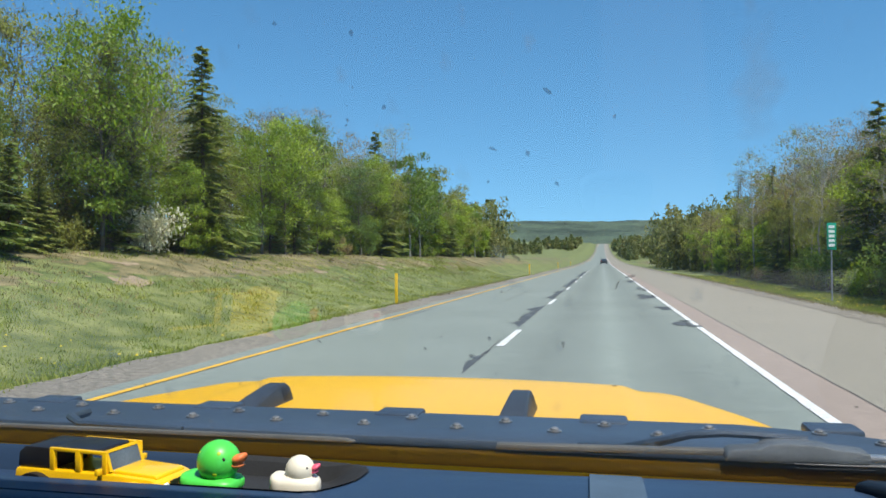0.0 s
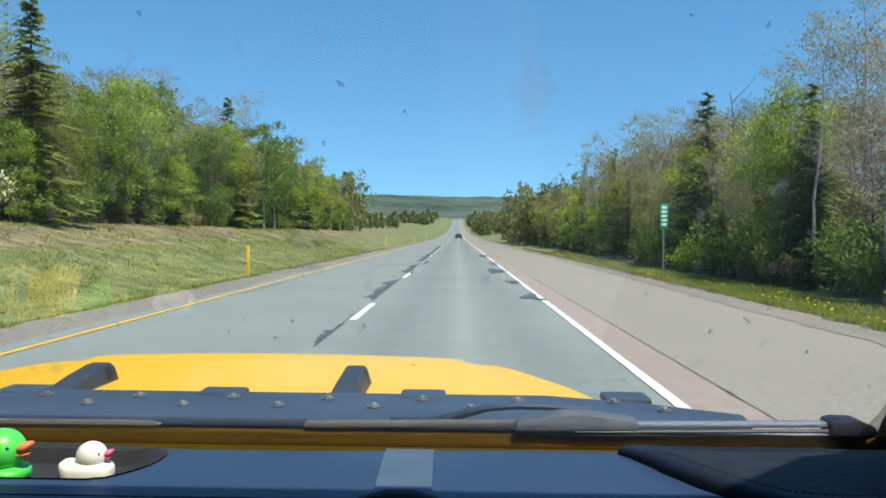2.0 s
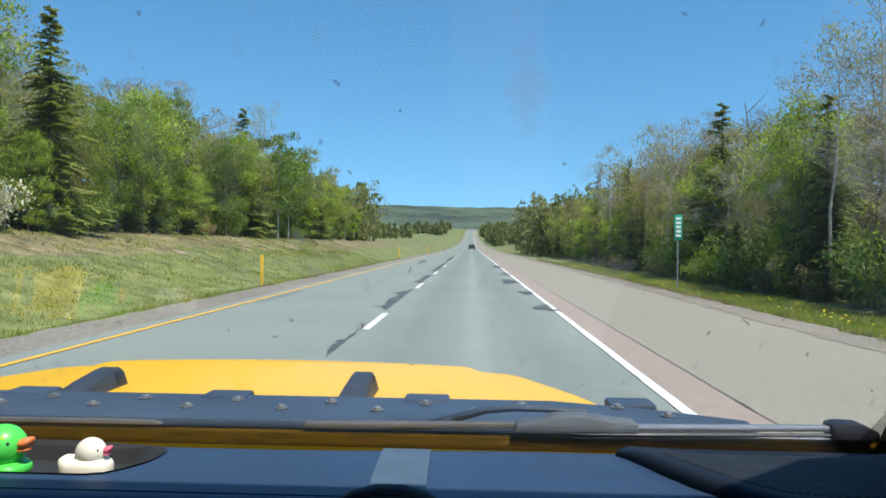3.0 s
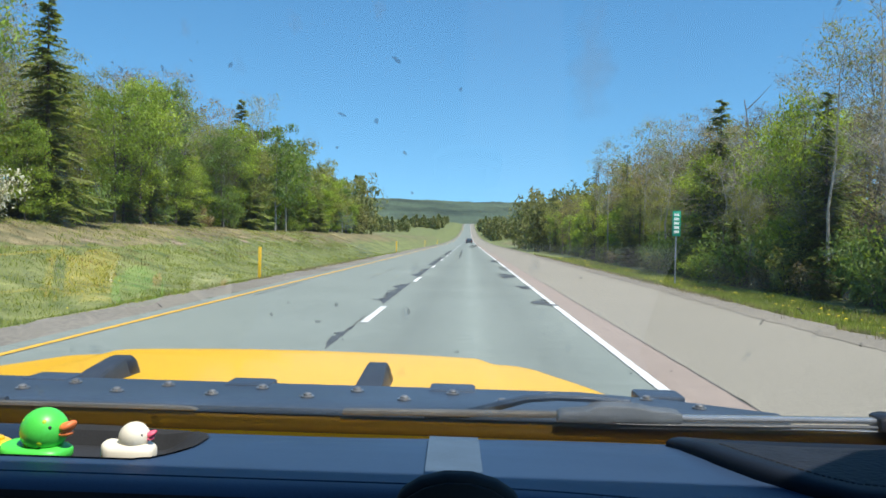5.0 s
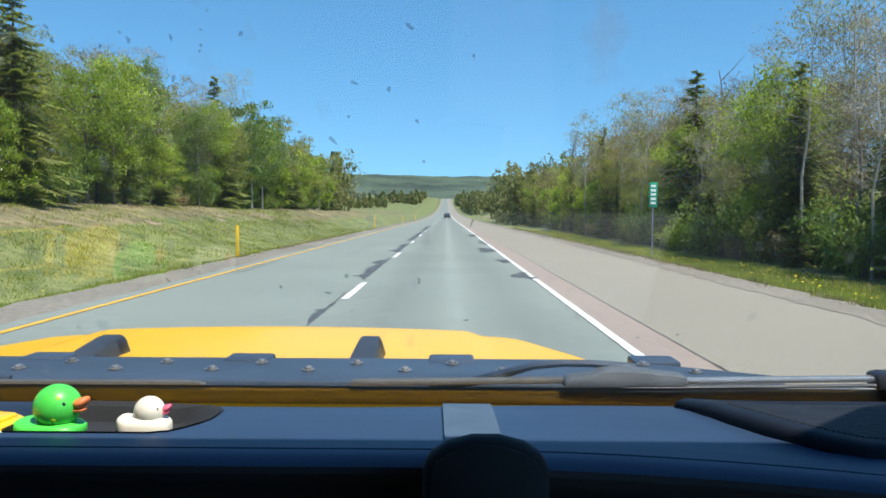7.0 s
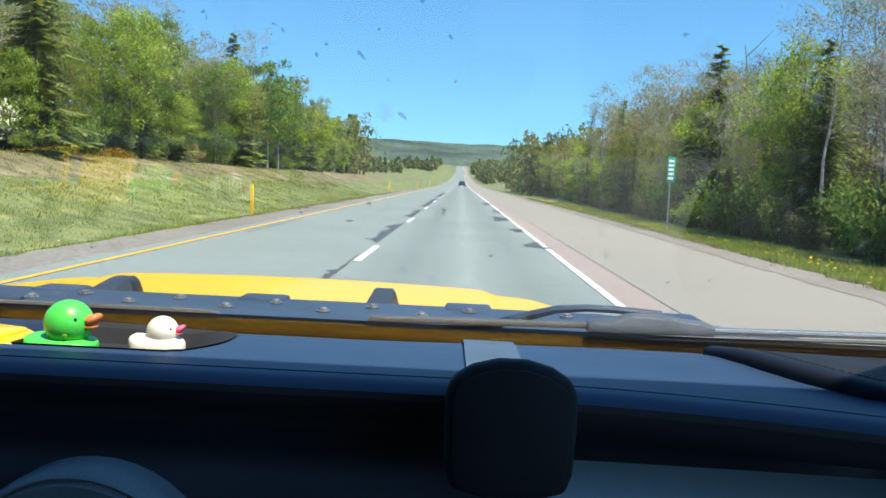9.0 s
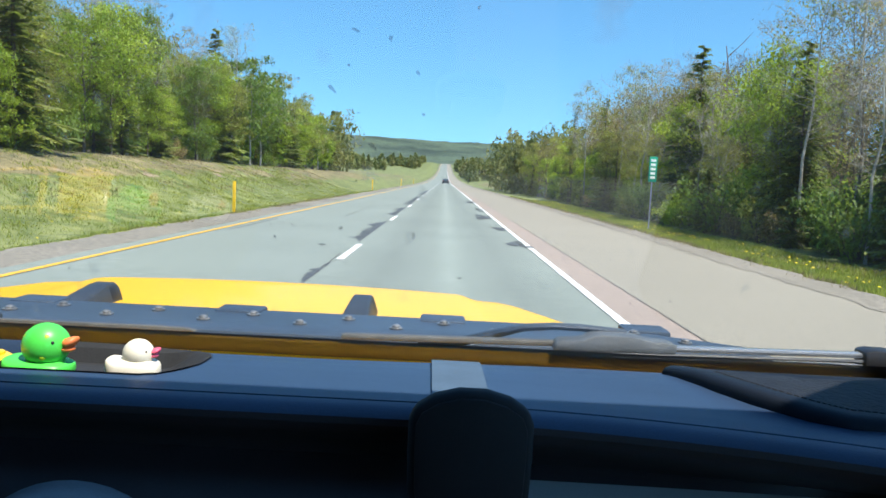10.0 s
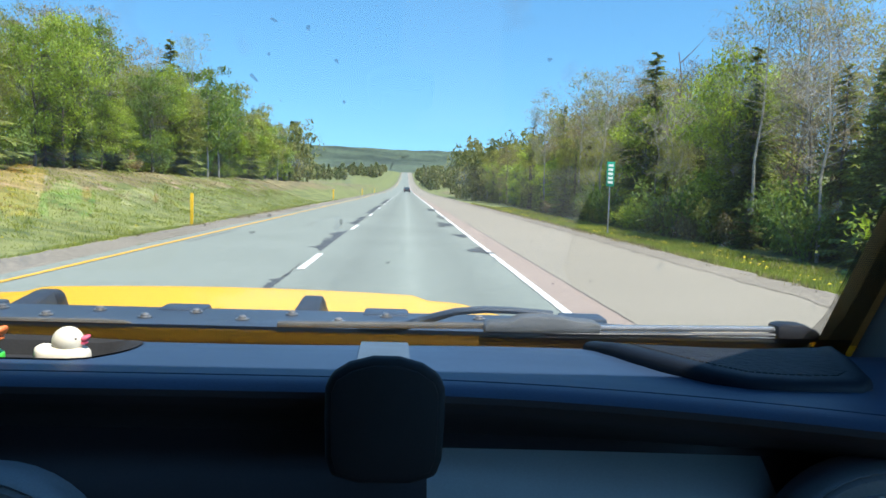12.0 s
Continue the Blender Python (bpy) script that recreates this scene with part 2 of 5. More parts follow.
BEAK_PINK = material("pink rubber", (0.80, 0.12, 0.20), 0.45, 0.0, 0.06, 0.02)

ASPHALT = material("blue-grey worn asphalt", (0.205, 0.233, 0.205), 0.85, 0.0, 0.06, 0.25, fine=0.03, bump=0.2, bump_size=0.012, second=(0.221, 0.247, 0.218), lanes=True, broad=0.07)
PINK_ASPHALT = material("pinkish asphalt", (0.310, 0.245, 0.205), 0.88, 0.0, 0.10, 0.2, fine=0.02, bump=0.3, bump_size=0.02, broad=0.06)
SHOULDER = material("grey-beige chipped shoulder", (0.270, 0.242, 0.192), 0.9, 0.0, 0.21, 0.05, fine=0.025, bump=0.22, bump_size=0.02, second=(0.280, 0.252, 0.202), broad=0.04)
TAR = material("dark tar patch", (0.075, 0.082, 0.085), 0.75, 0.0, 0.2, 0.4, fine=0.02, bump=0.3, bump_size=0.02)
CRACK = material("dark sealed joint", (0.10, 0.095, 0.085), 0.85, 0.0, 0.3, 0.3)
WHITE_LINE = material("worn white road paint", (0.70, 0.70, 0.68), 0.7, 0.0, 0.16, 0.12, fine=0.02)
YELLOW_LINE = material("worn yellow road paint", (0.74, 0.42, 0.035), 0.7, 0.0, 0.12, 0.25, fine=0.02)
GRAVEL = material("grey-brown gravel", (0.232, 0.205, 0.166), 0.95, 0.0, 0.34, 0.10, fine=0.035, bump=1.0, bump_size=0.06, broad=0.15)
TURF = material("rough grass", (0.095, 0.140, 0.030), 0.95, 0.0, 0.28, 0.9, fine=0.06, bump=0.4, bump_size=0.05, second=(0.205, 0.215, 0.075), broad=0.22)
DRY_TURF = material("winter-dry grass on the bank", (0.125, 0.125, 0.048), 0.95, 0.0, 0.28, 0.8, fine=0.05, bump=0.4, bump_size=0.05, second=(0.245, 0.195, 0.100), broad=0.25)
EARTH = material("bare reddish earth", (0.33, 0.25, 0.165), 0.95, 0.0, 0.25, 0.5, fine=0.05, bump=0.6, bump_size=0.08)
BLADES = material("grass blades", (0.235, 0.335, 0.045), 0.7, 0.0, 0.2, 1.3, per_island=0.22, leaf=0.50, second=(0.400, 0.415, 0.100))
STRAW = material("dry straw", (0.300, 0.245, 0.120), 0.8, 0.0, 0.2, 1.5, per_island=0.3, leaf=0.25)
FLOWER = material("dandelion yellow", (0.80, 0.60, 0.01), 0.6, 0.0, 0.05, 0.5)
BARK = material("grey-brown bark", (0.15, 0.12, 0.095), 0.9, 0.0, 0.3, 0.3, fine=0.04, bump=0.6, bump_size=0.04)
BIRCH = material("pale birch bark", (0.36, 0.335, 0.29), 0.8, 0.0, 0.25, 0.25, fine=0.05, bump=0.2, bump_size=0.04)
DEAD_WOOD = material("bleached dead wood", (0.26, 0.22, 0.18), 0.9, 0.0, 0.25, 0.3, bump=0.4, bump_size=0.04)
LEAF_FRESH = material("fresh spring leaves", (0.279, 0.416, 0.058), 0.55, 0.0, 0.2, 1.2, per_island=0.38, leaf=0.55, second=(0.403, 0.499, 0.078))
LEAF_MID = material("mid green leaves", (0.215, 0.315, 0.082), 0.55, 0.0, 0.2, 1.2, per_island=0.38, leaf=0.58)
LEAF_OLIVE = material("olive budding leaves", (0.348, 0.366, 0.108), 0.6, 0.0, 0.2, 1.2, per_island=0.35, leaf=0.58)
LEAF_RED = material("reddish buds and twigs", (0.345, 0.282, 0.161), 0.65, 0.0, 0.2, 1.2, per_island=0.35, leaf=0.55)
BLOSSOM = material("white blossom", (0.62, 0.62, 0.50), 0.6, 0.0, 0.1, 1.0, per_island=0.2, leaf=0.3)
NEEDLES = material("spruce needles", (0.185, 0.270, 0.080), 0.7, 0.0, 0.28, 0.9, per_island=0.45, leaf=0.48, second=(0.265, 0.300, 0.090))
FAR_GREEN = material("far mixed wood", (0.225, 0.290, 0.092), 0.9, 0.0, 0.3, 9.0, fine=1.2, per_island=0.4, leaf=0.45, second=(0.240, 0.228, 0.102))
# the hill's colour includes the blue-green haze of distance
HILL = material("distant wooded hill", (0.050, 0.082, 0.052), 0.95, 0.0, 0.45, 160.0, fine=16.0, bump=1.0, bump_size=12.0, second=(0.070, 0.098, 0.058))
POST_YELLOW = material("yellow delineator plastic", (0.85, 0.50, 0.01), 0.5, 0.0, 0.06, 0.3)
SIGN_GREEN = material("green reflective sign sheet", (0.01, 0.33, 0.20), 0.45, 0.0, 0.08, 0.3)
SIGN_WHITE = material("white sign lettering", (0.82, 0.84, 0.82), 0.5, 0.0, 0.04, 0.2)
STEEL = material("galvanised steel", (0.42, 0.43, 0.44), 0.45, 0.8, 0.15, 0.2)
CAR_DARK = material("dark car paint", (0.03, 0.035, 0.045), 0.3, 0.0, 0.1, 0.5, coat=0.8)
TYRE = material("tyre rubber", (0.02, 0.02, 0.02), 0.85, 0.0, 0.2, 0.1)
LAMP_RED = material("red lamp lens", (0.45, 0.02, 0.015), 0.3, 0.0, 0.05, 0.1)


# ---- mesh tools ----
class Geo:
    """Vertices and faces of one part."""

    def __init__(self):
        self.v, self.f = [], []

    def add(self, verts, faces):
        k = len(self.v)
        self.v += [tuple(p) for p in verts]
        self.f += [tuple(i + k for i in f) for f in faces]
        return self

    def box(self, x0, x1, y0, y1, z0, z1):
        return self.add([(x, y, z) for x in (x0, x1) for y in (y0, y1) for z in (z0, z1)],
                        [(0, 1, 3, 2), (4, 6, 7, 5), (0, 4, 5, 1), (2, 3, 7, 6), (0, 2, 6, 4), (1, 5, 7, 3)])

    def grid(self, fn, us, vs):
        nu, nv = len(us), len(vs)
        return self.add([fn(u, v) for u in us for v in vs],
                        [(i * nv + j, (i + 1) * nv + j, (i + 1) * nv + j + 1, i * nv + j + 1) for i in range(nu - 1) for j in range(nv - 1)])

    def tube(self, points, radii, n=8, squash=1.0):
        pts = [Vector(p) for p in points]
        rings = []
        for i, p in enumerate(pts):
            way = (pts[min(i + 1, len(pts) - 1)] - pts[max(i - 1, 0)]).normalized()
            side = way.cross(Vector((0, 0, 1)) if abs(way.z) < 0.95 else Vector((1, 0, 0))).normalized()
            up = side.cross(way)
            r = radii[i] if isinstance(radii, (list, tuple)) else radii
            rings += [p + side * math.cos(a) * r + up * math.sin(a) * r * squash for a in [2 * math.pi * k / n for k in range(n)]]
        faces = [(i * n + k, i * n + (k + 1) % n, (i + 1) * n + (k + 1) % n, (i + 1) * n + k) for i in range(len(pts) - 1) for k in range(n)]
        faces += [tuple(range(n))[::-1], tuple((len(pts) - 1) * n + k for k in range(n))]
        return self.add(rings, faces)

    def lathe(self, profile, centre, axis="z", n=24, sx=1.0, sy=1.0):
        """profile: (radius, height) rows; heights run along the axis."""
        c, verts = Vector(centre), []
        for r, h in profile:
            for k in range(n):
                a = 2 * math.pi * k / n
                p = (r * math.cos(a) * sx, r * math.sin(a) * sy, h)
                verts.append(c + Vector(p if axis == "z" else (p[0], h, p[1]) if axis == "y" else (h, p[0], p[1])))
        m = len(profile)
        faces = [(i * n + k, i * n + (k + 1) % n, (i + 1) * n + (k + 1) % n, (i + 1) * n + k) for i in range(m - 1) for k in range(n)]
        faces += [tuple(range(n))[::-1], tuple((m - 1) * n + k for k in range(n))]
        return self.add(verts, faces)

    def ball(self, centre, rx, ry, rz, n=20, m=12):
        rows = [(math.sin(math.pi * (i + 0.02) / (m + 0.04)), -math.cos(math.pi * (i + 0.02) / (m + 0.04))) for i in range(m + 1)]
        k = len(self.v)
        self.lathe(rows, (0, 0, 0), n=n)
        c = Vector(centre)
        self.v[k:] = [(c.x + x * rx, c.y + y * ry, c.z + z * rz) for x, y, z in self.v[k:]]
        return self

    def prism(self, outline, low, high, axis="z"):
        """outline: points in the plane across the axis, from low to high along it."""
        def at(a, b, h):
            return (a, b, h) if axis == "z" else (a, h, b) if axis == "y" else (h, a, b)
        n = len(outline)
        verts = [at(a, b, h) for h in (low, high) for a, b in outline]
        return self.add(verts, [tuple(range(n))[::-1], tuple(range(n, 2 * n))] + [(i, (i + 1) % n, n + (i + 1) % n, n + i) for i in range(n)])

    def turned(self, m, start=0):
        self.v[start:] = [tuple(m @ Vector(p)) for p in self.v[start:]]
        return self


def part(name, geo, mat, parent=None, label="", smooth=True, bevel=0.0, segments=2):
    """Links the geometry as one mesh object under a thing or part."""
    data = bpy.data.meshes.new(name)
    data.from_pydata(geo.v, [], geo.f)
    if bevel:
        b = bmesh.new()
        b.from_mesh(data)
        bmesh.ops.recalc_face_normals(b, faces=b.faces)
        sharp = [e for e in b.edges if len(e.link_faces) == 2 and e.calc_face_angle(0) > 0.5]
        bmesh.ops.bevel(b, geom=sharp, offset=bevel, segments=segments, affect="EDGES", profile=0.5, clamp_overlap=True)
        b.to_mesh(data)
        b.free()
    data.materials.append(mat)
    data.polygons.foreach_set("use_smooth", [smooth] * len(data.polygons))
    if smooth:
        data.set_sharp_from_angle(angle=radians(40))
    ob = new(name, data)
    if parent:
        ob.parent = parent
    if label:
        tagged(ob, label)
    return ob


def thing(name, label, category, at=None, group="", kind=""):
    ob = new(name)
    if at:
        ob.matrix_world = at
    return tagged(ob, label, category, group, kind)


def lin(a, b, n):
    return [a + (b - a) * i / (n - 1) for i in range(n)]


def smooth_step(a, b, x):
    t = max(0.0, min(1.0, (x - a) / (b - a)))
    return t * t * (3 - 2 * t)


# ---- the land ----
WHITE_X, LANE_X, YELLOW_X, PINK_X, EDGE_R, EDGE_L = 2.0, -1.72, -5.35, 2.62, 6.0, -5.75


def rise(y):
    """The road's long profile: level, then a climb far ahead."""
    t = max(0.0, y - 150)
    return 3.2e-5 * t * t if t < 800 else 20.5 + 0.0512 * (t - 800) * 0.3


def across(x, y):
    """The height of the land beside the road."""
    if EDGE_L - 0.2 <= x <= EDGE_R + 0.2:
        return -0.02
    if x > 0:
        d = x - EDGE_R
        h = -0.02 - 0.34 * smooth_step(0.2, 3.6, d) + 0.75 * smooth_step(4.5, 22, d) + 0.03 * max(0, d - 26)
    else:
        d = EDGE_L - x
        h = -0.02 - 0.35 * smooth_step(0.8, 3.2, d) + 2.2 * smooth_step(2.8, 12.0, d) + 1.6 * smooth_step(12, 40, d) + 0.025 * max(0, d - 40)
        h *= 1.0 - 0.3 * smooth_step(120, 260, y)
    bumpy = smooth_step(0.5, 4.0, d)
    return h + bumpy * (0.14 * noise.noise((x * 0.22, y * 0.16, 3.1)) + 0.012 * noise.noise((x * 0.7, y * 0.6, 7.7)))


def land(x, y):
    return across(x, y) + rise(y)


ys = lin(-30, 5, 18) + lin(5.5, 60, 110) + lin(62, 160, 50) + lin(165, 400, 48) + lin(420, 1000, 30) + lin(1100, 4800, 20)
xs = [-3500, -1500, -700, -300, -150, -90] + lin(-60, -24, 13) + lin(-23, EDGE_L - 0.2, 26) + lin(EDGE_R + 0.2, 20, 22) + lin(22, 60, 14) + [90, 150, 300, 700, 1500, 3500]
g = Geo().grid(lambda x, y: (x, y, land(x, y)), xs, ys)
ground = tagged(part("ground", g, TURF), "rough spring grass on the banks beside the highway", "ground", kind="structure")


def strip(x0, x1, y0, y1, lift, fray=0.0, seed=0.0, step=None):
    """A ribbon that lies on the road; fray makes its edges uneven."""
    rows, y = [], y0
    while y < y1:
        rows.append(y)
        y += step or (0.6 if y < 40 else 3 if y < 150 else 15)
    rows.append(y1)
    n = Geo()
    n.grid(lambda x, y: (x + (fray * noise.noise((x * 3 + seed, y * 2.3, seed)) if fray else 0), y, rise(y) + lift), [x0, x1] if x1 - x0 < 1 else lin(x0, x1, 6), rows)
    return n


road = tagged(part("road", strip(EDGE_L, PINK_X, -30, 950, 0.0), ASPHALT), "two-lane blue-grey worn asphalt highway running straight ahead", "road", kind="structure")
tagged(part("shoulder", strip(PINK_X, EDGE_R, -30, 950, -0.004, 0.12, 2.0), SHOULDER), "wide chipped grey-beige paved shoulder beside the white line", "shoulder", kind="structure")
part("edge_strip", strip(WHITE_X + 0.06, PINK_X, -30, 950, 0.004, 0.02, 5.0), PINK_ASPHALT, road, "pinkish asphalt strip")
part("seam", strip(PINK_X - 0.008, PINK_X + 0.014, -30, 300, 0.008, 0.018, 9.0, 0.35), CRACK, road)
tagged(part("gravel_verge", strip(EDGE_L - 1.15, EDGE_L, -30, 950, -0.012, 0.25, 11.0), GRAVEL), "grey-brown gravel verge between asphalt and grass", "gravel", kind="structure")
tagged(part("gravel_verge", strip(EDGE_R - 0.1, EDGE_R + 0.75, -30, 950, 0.003, 0.22, 12.0, 0.5), GRAVEL), "pale gravel strip along the shoulder's edge", "gravel", kind="structure")
part("edge_line", strip(WHITE_X - 0.06, WHITE_X + 0.06, -30, 950, 0.010, 0.012, 1.0, 0.3), WHITE_LINE, road, "worn solid white edge line")
part("edge_line", strip(YELLOW_X - 0.055, YELLOW_X + 0.055, -30, 950, 0.010, 0.012, 4.0, 0.3), YELLOW_LINE, road, "solid yellow edge line")
dash_mesh = None
y = 0.6 - 24
while y < 420:
    o = part("lane_mark", strip(LANE_X - 0.065, LANE_X + 0.065, y, y + 3.0, 0.010, 0.015, y, 0.25), WHITE_LINE, road, "white lane dash" if dash_mesh is None else "")
    dash_mesh = o
    y += 12.0


def patch(cx, cy, w, d, seed, lift=0.006):
    """A blob with an uneven edge."""
    n, pts = 84, []
    for k in range(n):
        a = 2 * math.pi * k / n
        r = 1 + 0.34 * noise.noise((math.cos(a) * 1.6 + seed, math.sin(a) * 1.6, seed)) + 0.22 * noise.noise((math.cos(a) * 5 + seed, math.sin(a) * 5, seed)) + 0.16 * noise.noise((math.cos(a) * 14 + seed, math.sin(a) * 14, seed))
        pts.append((cx + w * r * math.cos(a), cy + d * r * math.sin(a), rise(cy) + lift))
    return Geo().add(pts + [(cx, cy, rise(cy) + lift)], [(k, (k + 1) % n, n) for k in range(n)])


def tar(cx, cy, w, d, seed, lift):
    """Raked tar with a ragged outline: the cells of a fine grid that the spill covers."""
    g, a, b = Geo(), 0.022, 0.05
    for i in range(int(-1.5 * w / a), int(1.5 * w / a)):
        for j in range(int(-1.5 * d / b), int(1.5 * d / b)):
            x, y = (i + 0.5) * a, (j + 0.5) * b
            q = (x / w) ** 2 + (y / d) ** 2
            if q + 1.7 * noise.noise((x * 2.4 + seed, y * 1.6, seed)) + 1.3 * noise.noise((x * 2.2, y * 6 + seed, seed)) + 0.5 * noise.noise((x * 9, y * 9 + seed, seed)) < 0.5:
                x, y = cx + x, cy + y
                g.add([(x - a / 2, y - b / 2, rise(y) + lift), (x + a / 2, y - b / 2, rise(y) + lift), (x + a / 2, y + b / 2, rise(y) + lift), (x - a / 2, y + b / 2, rise(y) + lift)], [(0, 1, 2, 3)])
    return g


rng = random.Random(4)
for cx, cy, w, d in ((1.82, 17.5, 0.26, 0.9), (1.85, 23.0, 0.25, 1.2), (1.62, 30.0, 0.36, 1.8), (1.85, 38.0, 0.25, 2.2), (1.8, 50, 0.3, 2.6)):
    part("tar_patch", tar(cx, cy, w, d, cy * 1.7, 0.0125), TAR, road, smooth=False)
def joint_tar(y0, y1, wide, seed):
    """Tar spread along the lane joint: one straight edge, the other torn into tongues that thin out at both ends."""
    g, step, y = Geo(), 0.06, y0
    while y < y1:
        fade = smooth_step(y0, y0 + 1.2, y) * smooth_step(y1, y1 - 1.6, y)
        reach = wide * fade * (0.55 + 0.7 * noise.noise((y * 0.7, seed, 1.0)) + 0.6 * noise.noise((y * 3.1, seed, 4.0)) + 0.35 * noise.noise((y * 9.0, seed, 7.0)))
        edge = LANE_X - 0.075 + 0.02 * noise.noise((y * 4.0, seed, 9.0))
        if reach > 0.015:
            g.add([(edge - reach, y, rise(y) + 0.006), (edge, y, rise(y) + 0.006), (edge, y + step, rise(y) + 0.006), (edge - reach, y + step, rise(y) + 0.006)], [(0, 1, 2, 3)])
        y += step
    return g


for y0, y1, wide, seed in ((9.3, 12.4, 0.20, 2.0), (16.0, 24.5, 0.42, 5.0), (27.5, 36.0, 0.45, 8.0), (39.5, 58.0, 0.50, 11.0), (63.0, 90.0, 0.55, 14.0)):
    part("tar_patch", joint_tar(y0, y1, wide, seed), TAR, road, smooth=False)
for k in range(9):
    y0 = 5 + k * 6.5 + rng.uniform(-2, 2)
    x0 = rng.choice((LANE_X - 0.12, -3.4, -5.05, LANE_X - 0.1))
    part("crack", strip(x0 - 0.010, x0 + 0.012, y0, y0 + rng.uniform(2, 6), 0.007, 0.05, k * 5.1, 0.2), CRACK, road)

# a winter-dry belt under the trees on the left bank, and dry knolls where the woods step back
def dry_belt(x0, x1, y0, y1, seed, step, lift=0.008):
    """A sheet of dry turf on the land with a ragged outline: the cells of a grid that the growth covers."""
    g = Geo()
    for i in range(int((x1 - x0) / step)):
        for j in range(int((y1 - y0) / step / 2)):
            x, y = x0 + i * step, y0 + j * step * 2
            u, v = (x - x0) / (x1 - x0), (y - y0) / (y1 - y0)
            if min(u, 1 - u, v, 1 - v) * 5 + 1.4 * noise.noise((x * 0.35 + seed, y * 0.22, seed)) + 0.9 * noise.noise((x * 1.7, y * 1.1, seed)) < 0.45:
                continue
            g.add([(a, b, land(a, b) + lift) for a, b in ((x, y), (x + step, y), (x + step, y + step * 2), (x, y + step * 2))], [(0, 1, 2, 3)])
    return g


for x0, x1, y0, y1, seed, step in ((-19.0, -13.6, 12, 62, 3.3, 0.13), (-19.5, -13.0, 62, 150, 8.1, 0.4), (-44, -11, 165, 330, 5.7, 1.5), (11.5, 30, 185, 310, 2.2, 1.2)):
    tagged(part("dry_turf", dry_belt(x0, x1, y0, y1, seed, step), DRY_TURF, smooth=False), "patchy winter-dry straw grass on the bank", "grass", kind="structure")
soil = random.Random(15)
for k in range(9):
    cx, cy, w = soil.uniform(-16.5, -13.5), soil.uniform(19, 50), soil.uniform(0.12, 0.34)
    q = patch(cx, cy, w, w * soil.uniform(1.4, 2.6), cx + cy)
    q.v = [(x + 0.35 * noise.noise((x * 4, y * 4, 1)), y + 0.7 * noise.noise((x * 3, y * 3, 5)), z) for x, y, z in q.v]
    q.v = [(x, y, land(x, y) + 0.016 + 0.0008 * k) for x, y, z in q.v]
    tagged(part("bare_soil", q, EARTH), "bare reddish earth patch worn into the grassy bank", "earth", kind="structure")

# distant wooded hills
def hill_height(x, y):
    far = smooth_step(1300, 3600, y)
    return 12 + rise(y) * 0.4 + far * (142 + 55 * noise.noise((x * 0.0009, y * 0.0004, 1.0)) + 16 * noise.noise((x * 0.003, y * 0.002, 5.0)) + 7 * noise.noise((x * 0.045, y * 0.01, 8.0))) + 3 * noise.noise((x * 0.02, y * 0.01, 2.0))


tagged(part("distant_hill", Geo().grid(lambda x, y: (x, y, hill_height(x, y)), lin(-3400, -1000, 40) + lin(-985, 985, 200) + lin(1000, 3400, 40), lin(1000, 4700, 60)), HILL), "wooded hills on the horizon, tinted blue-green for haze", "hill", kind="structure")


# ---- growth ----
def blades(count, place, height, seed, lean=0.35, width=0.010):
    r, n = random.Random(seed), Geo()
    for i in range(count):
        x, y = place(r)
        z, h, a, b = land(x, y) - 0.02, height * r.uniform(0.5, 1.3), r.uniform(0, 6.3), r.uniform(0, 6.3)
        w = width * r.uniform(0.7, 1.6) * (1 + y * 0.014)
        dx, dy = math.cos(a) * w, math.sin(a) * w
        n.add([(x - dx, y - dy, z), (x + dx, y + dy, z), (x + math.cos(b) * h * lean, y + math.sin(b) * h * lean, z + h)], [(0, 1, 2)])
    return n


def near(lo, hi, x0, x1, power=1.5):
    return lambda r: (r.uniform(x0, x1), lo + (hi - lo) * r.random() ** power)


def tufts(count, place, height, seed, mask, per=9, width=0.009):
    """Grass in clumps that leave gaps; mask: the noise level below which none grows."""
    r, n = random.Random(seed), Geo()
    for i in range(count):
        x, y = place(r)
        if noise.noise((x * 0.5 + seed, y * 0.28, seed)) + 0.6 * noise.noise((x * 1.9, y * 1.1, seed)) < mask:
            continue
        tall, wide = height * r.uniform(0.5, 1.4), 0.10 * (1 + y * 0.012)
        for k in range(per):
            px, py = x + r.gauss(0, wide), y + r.gauss(0, wide)
            h, a, b = tall * r.uniform(0.6, 1.2), r.uniform(0, 6.3), r.uniform(0, 6.3)
            w, z = width * r.uniform(0.7, 1.6) * (1 + y * 0.016), land(px, py) - 0.01
            dx, dy = math.cos(a) * w, math.sin(a) * w
            n.add([(px - dx, py - dy, z), (px + dx, py + dy, z), (px + math.cos(b) * h * 0.5, py + math.sin(b) * h * 0.5, z + h)], [(0, 1, 2)])
    return n


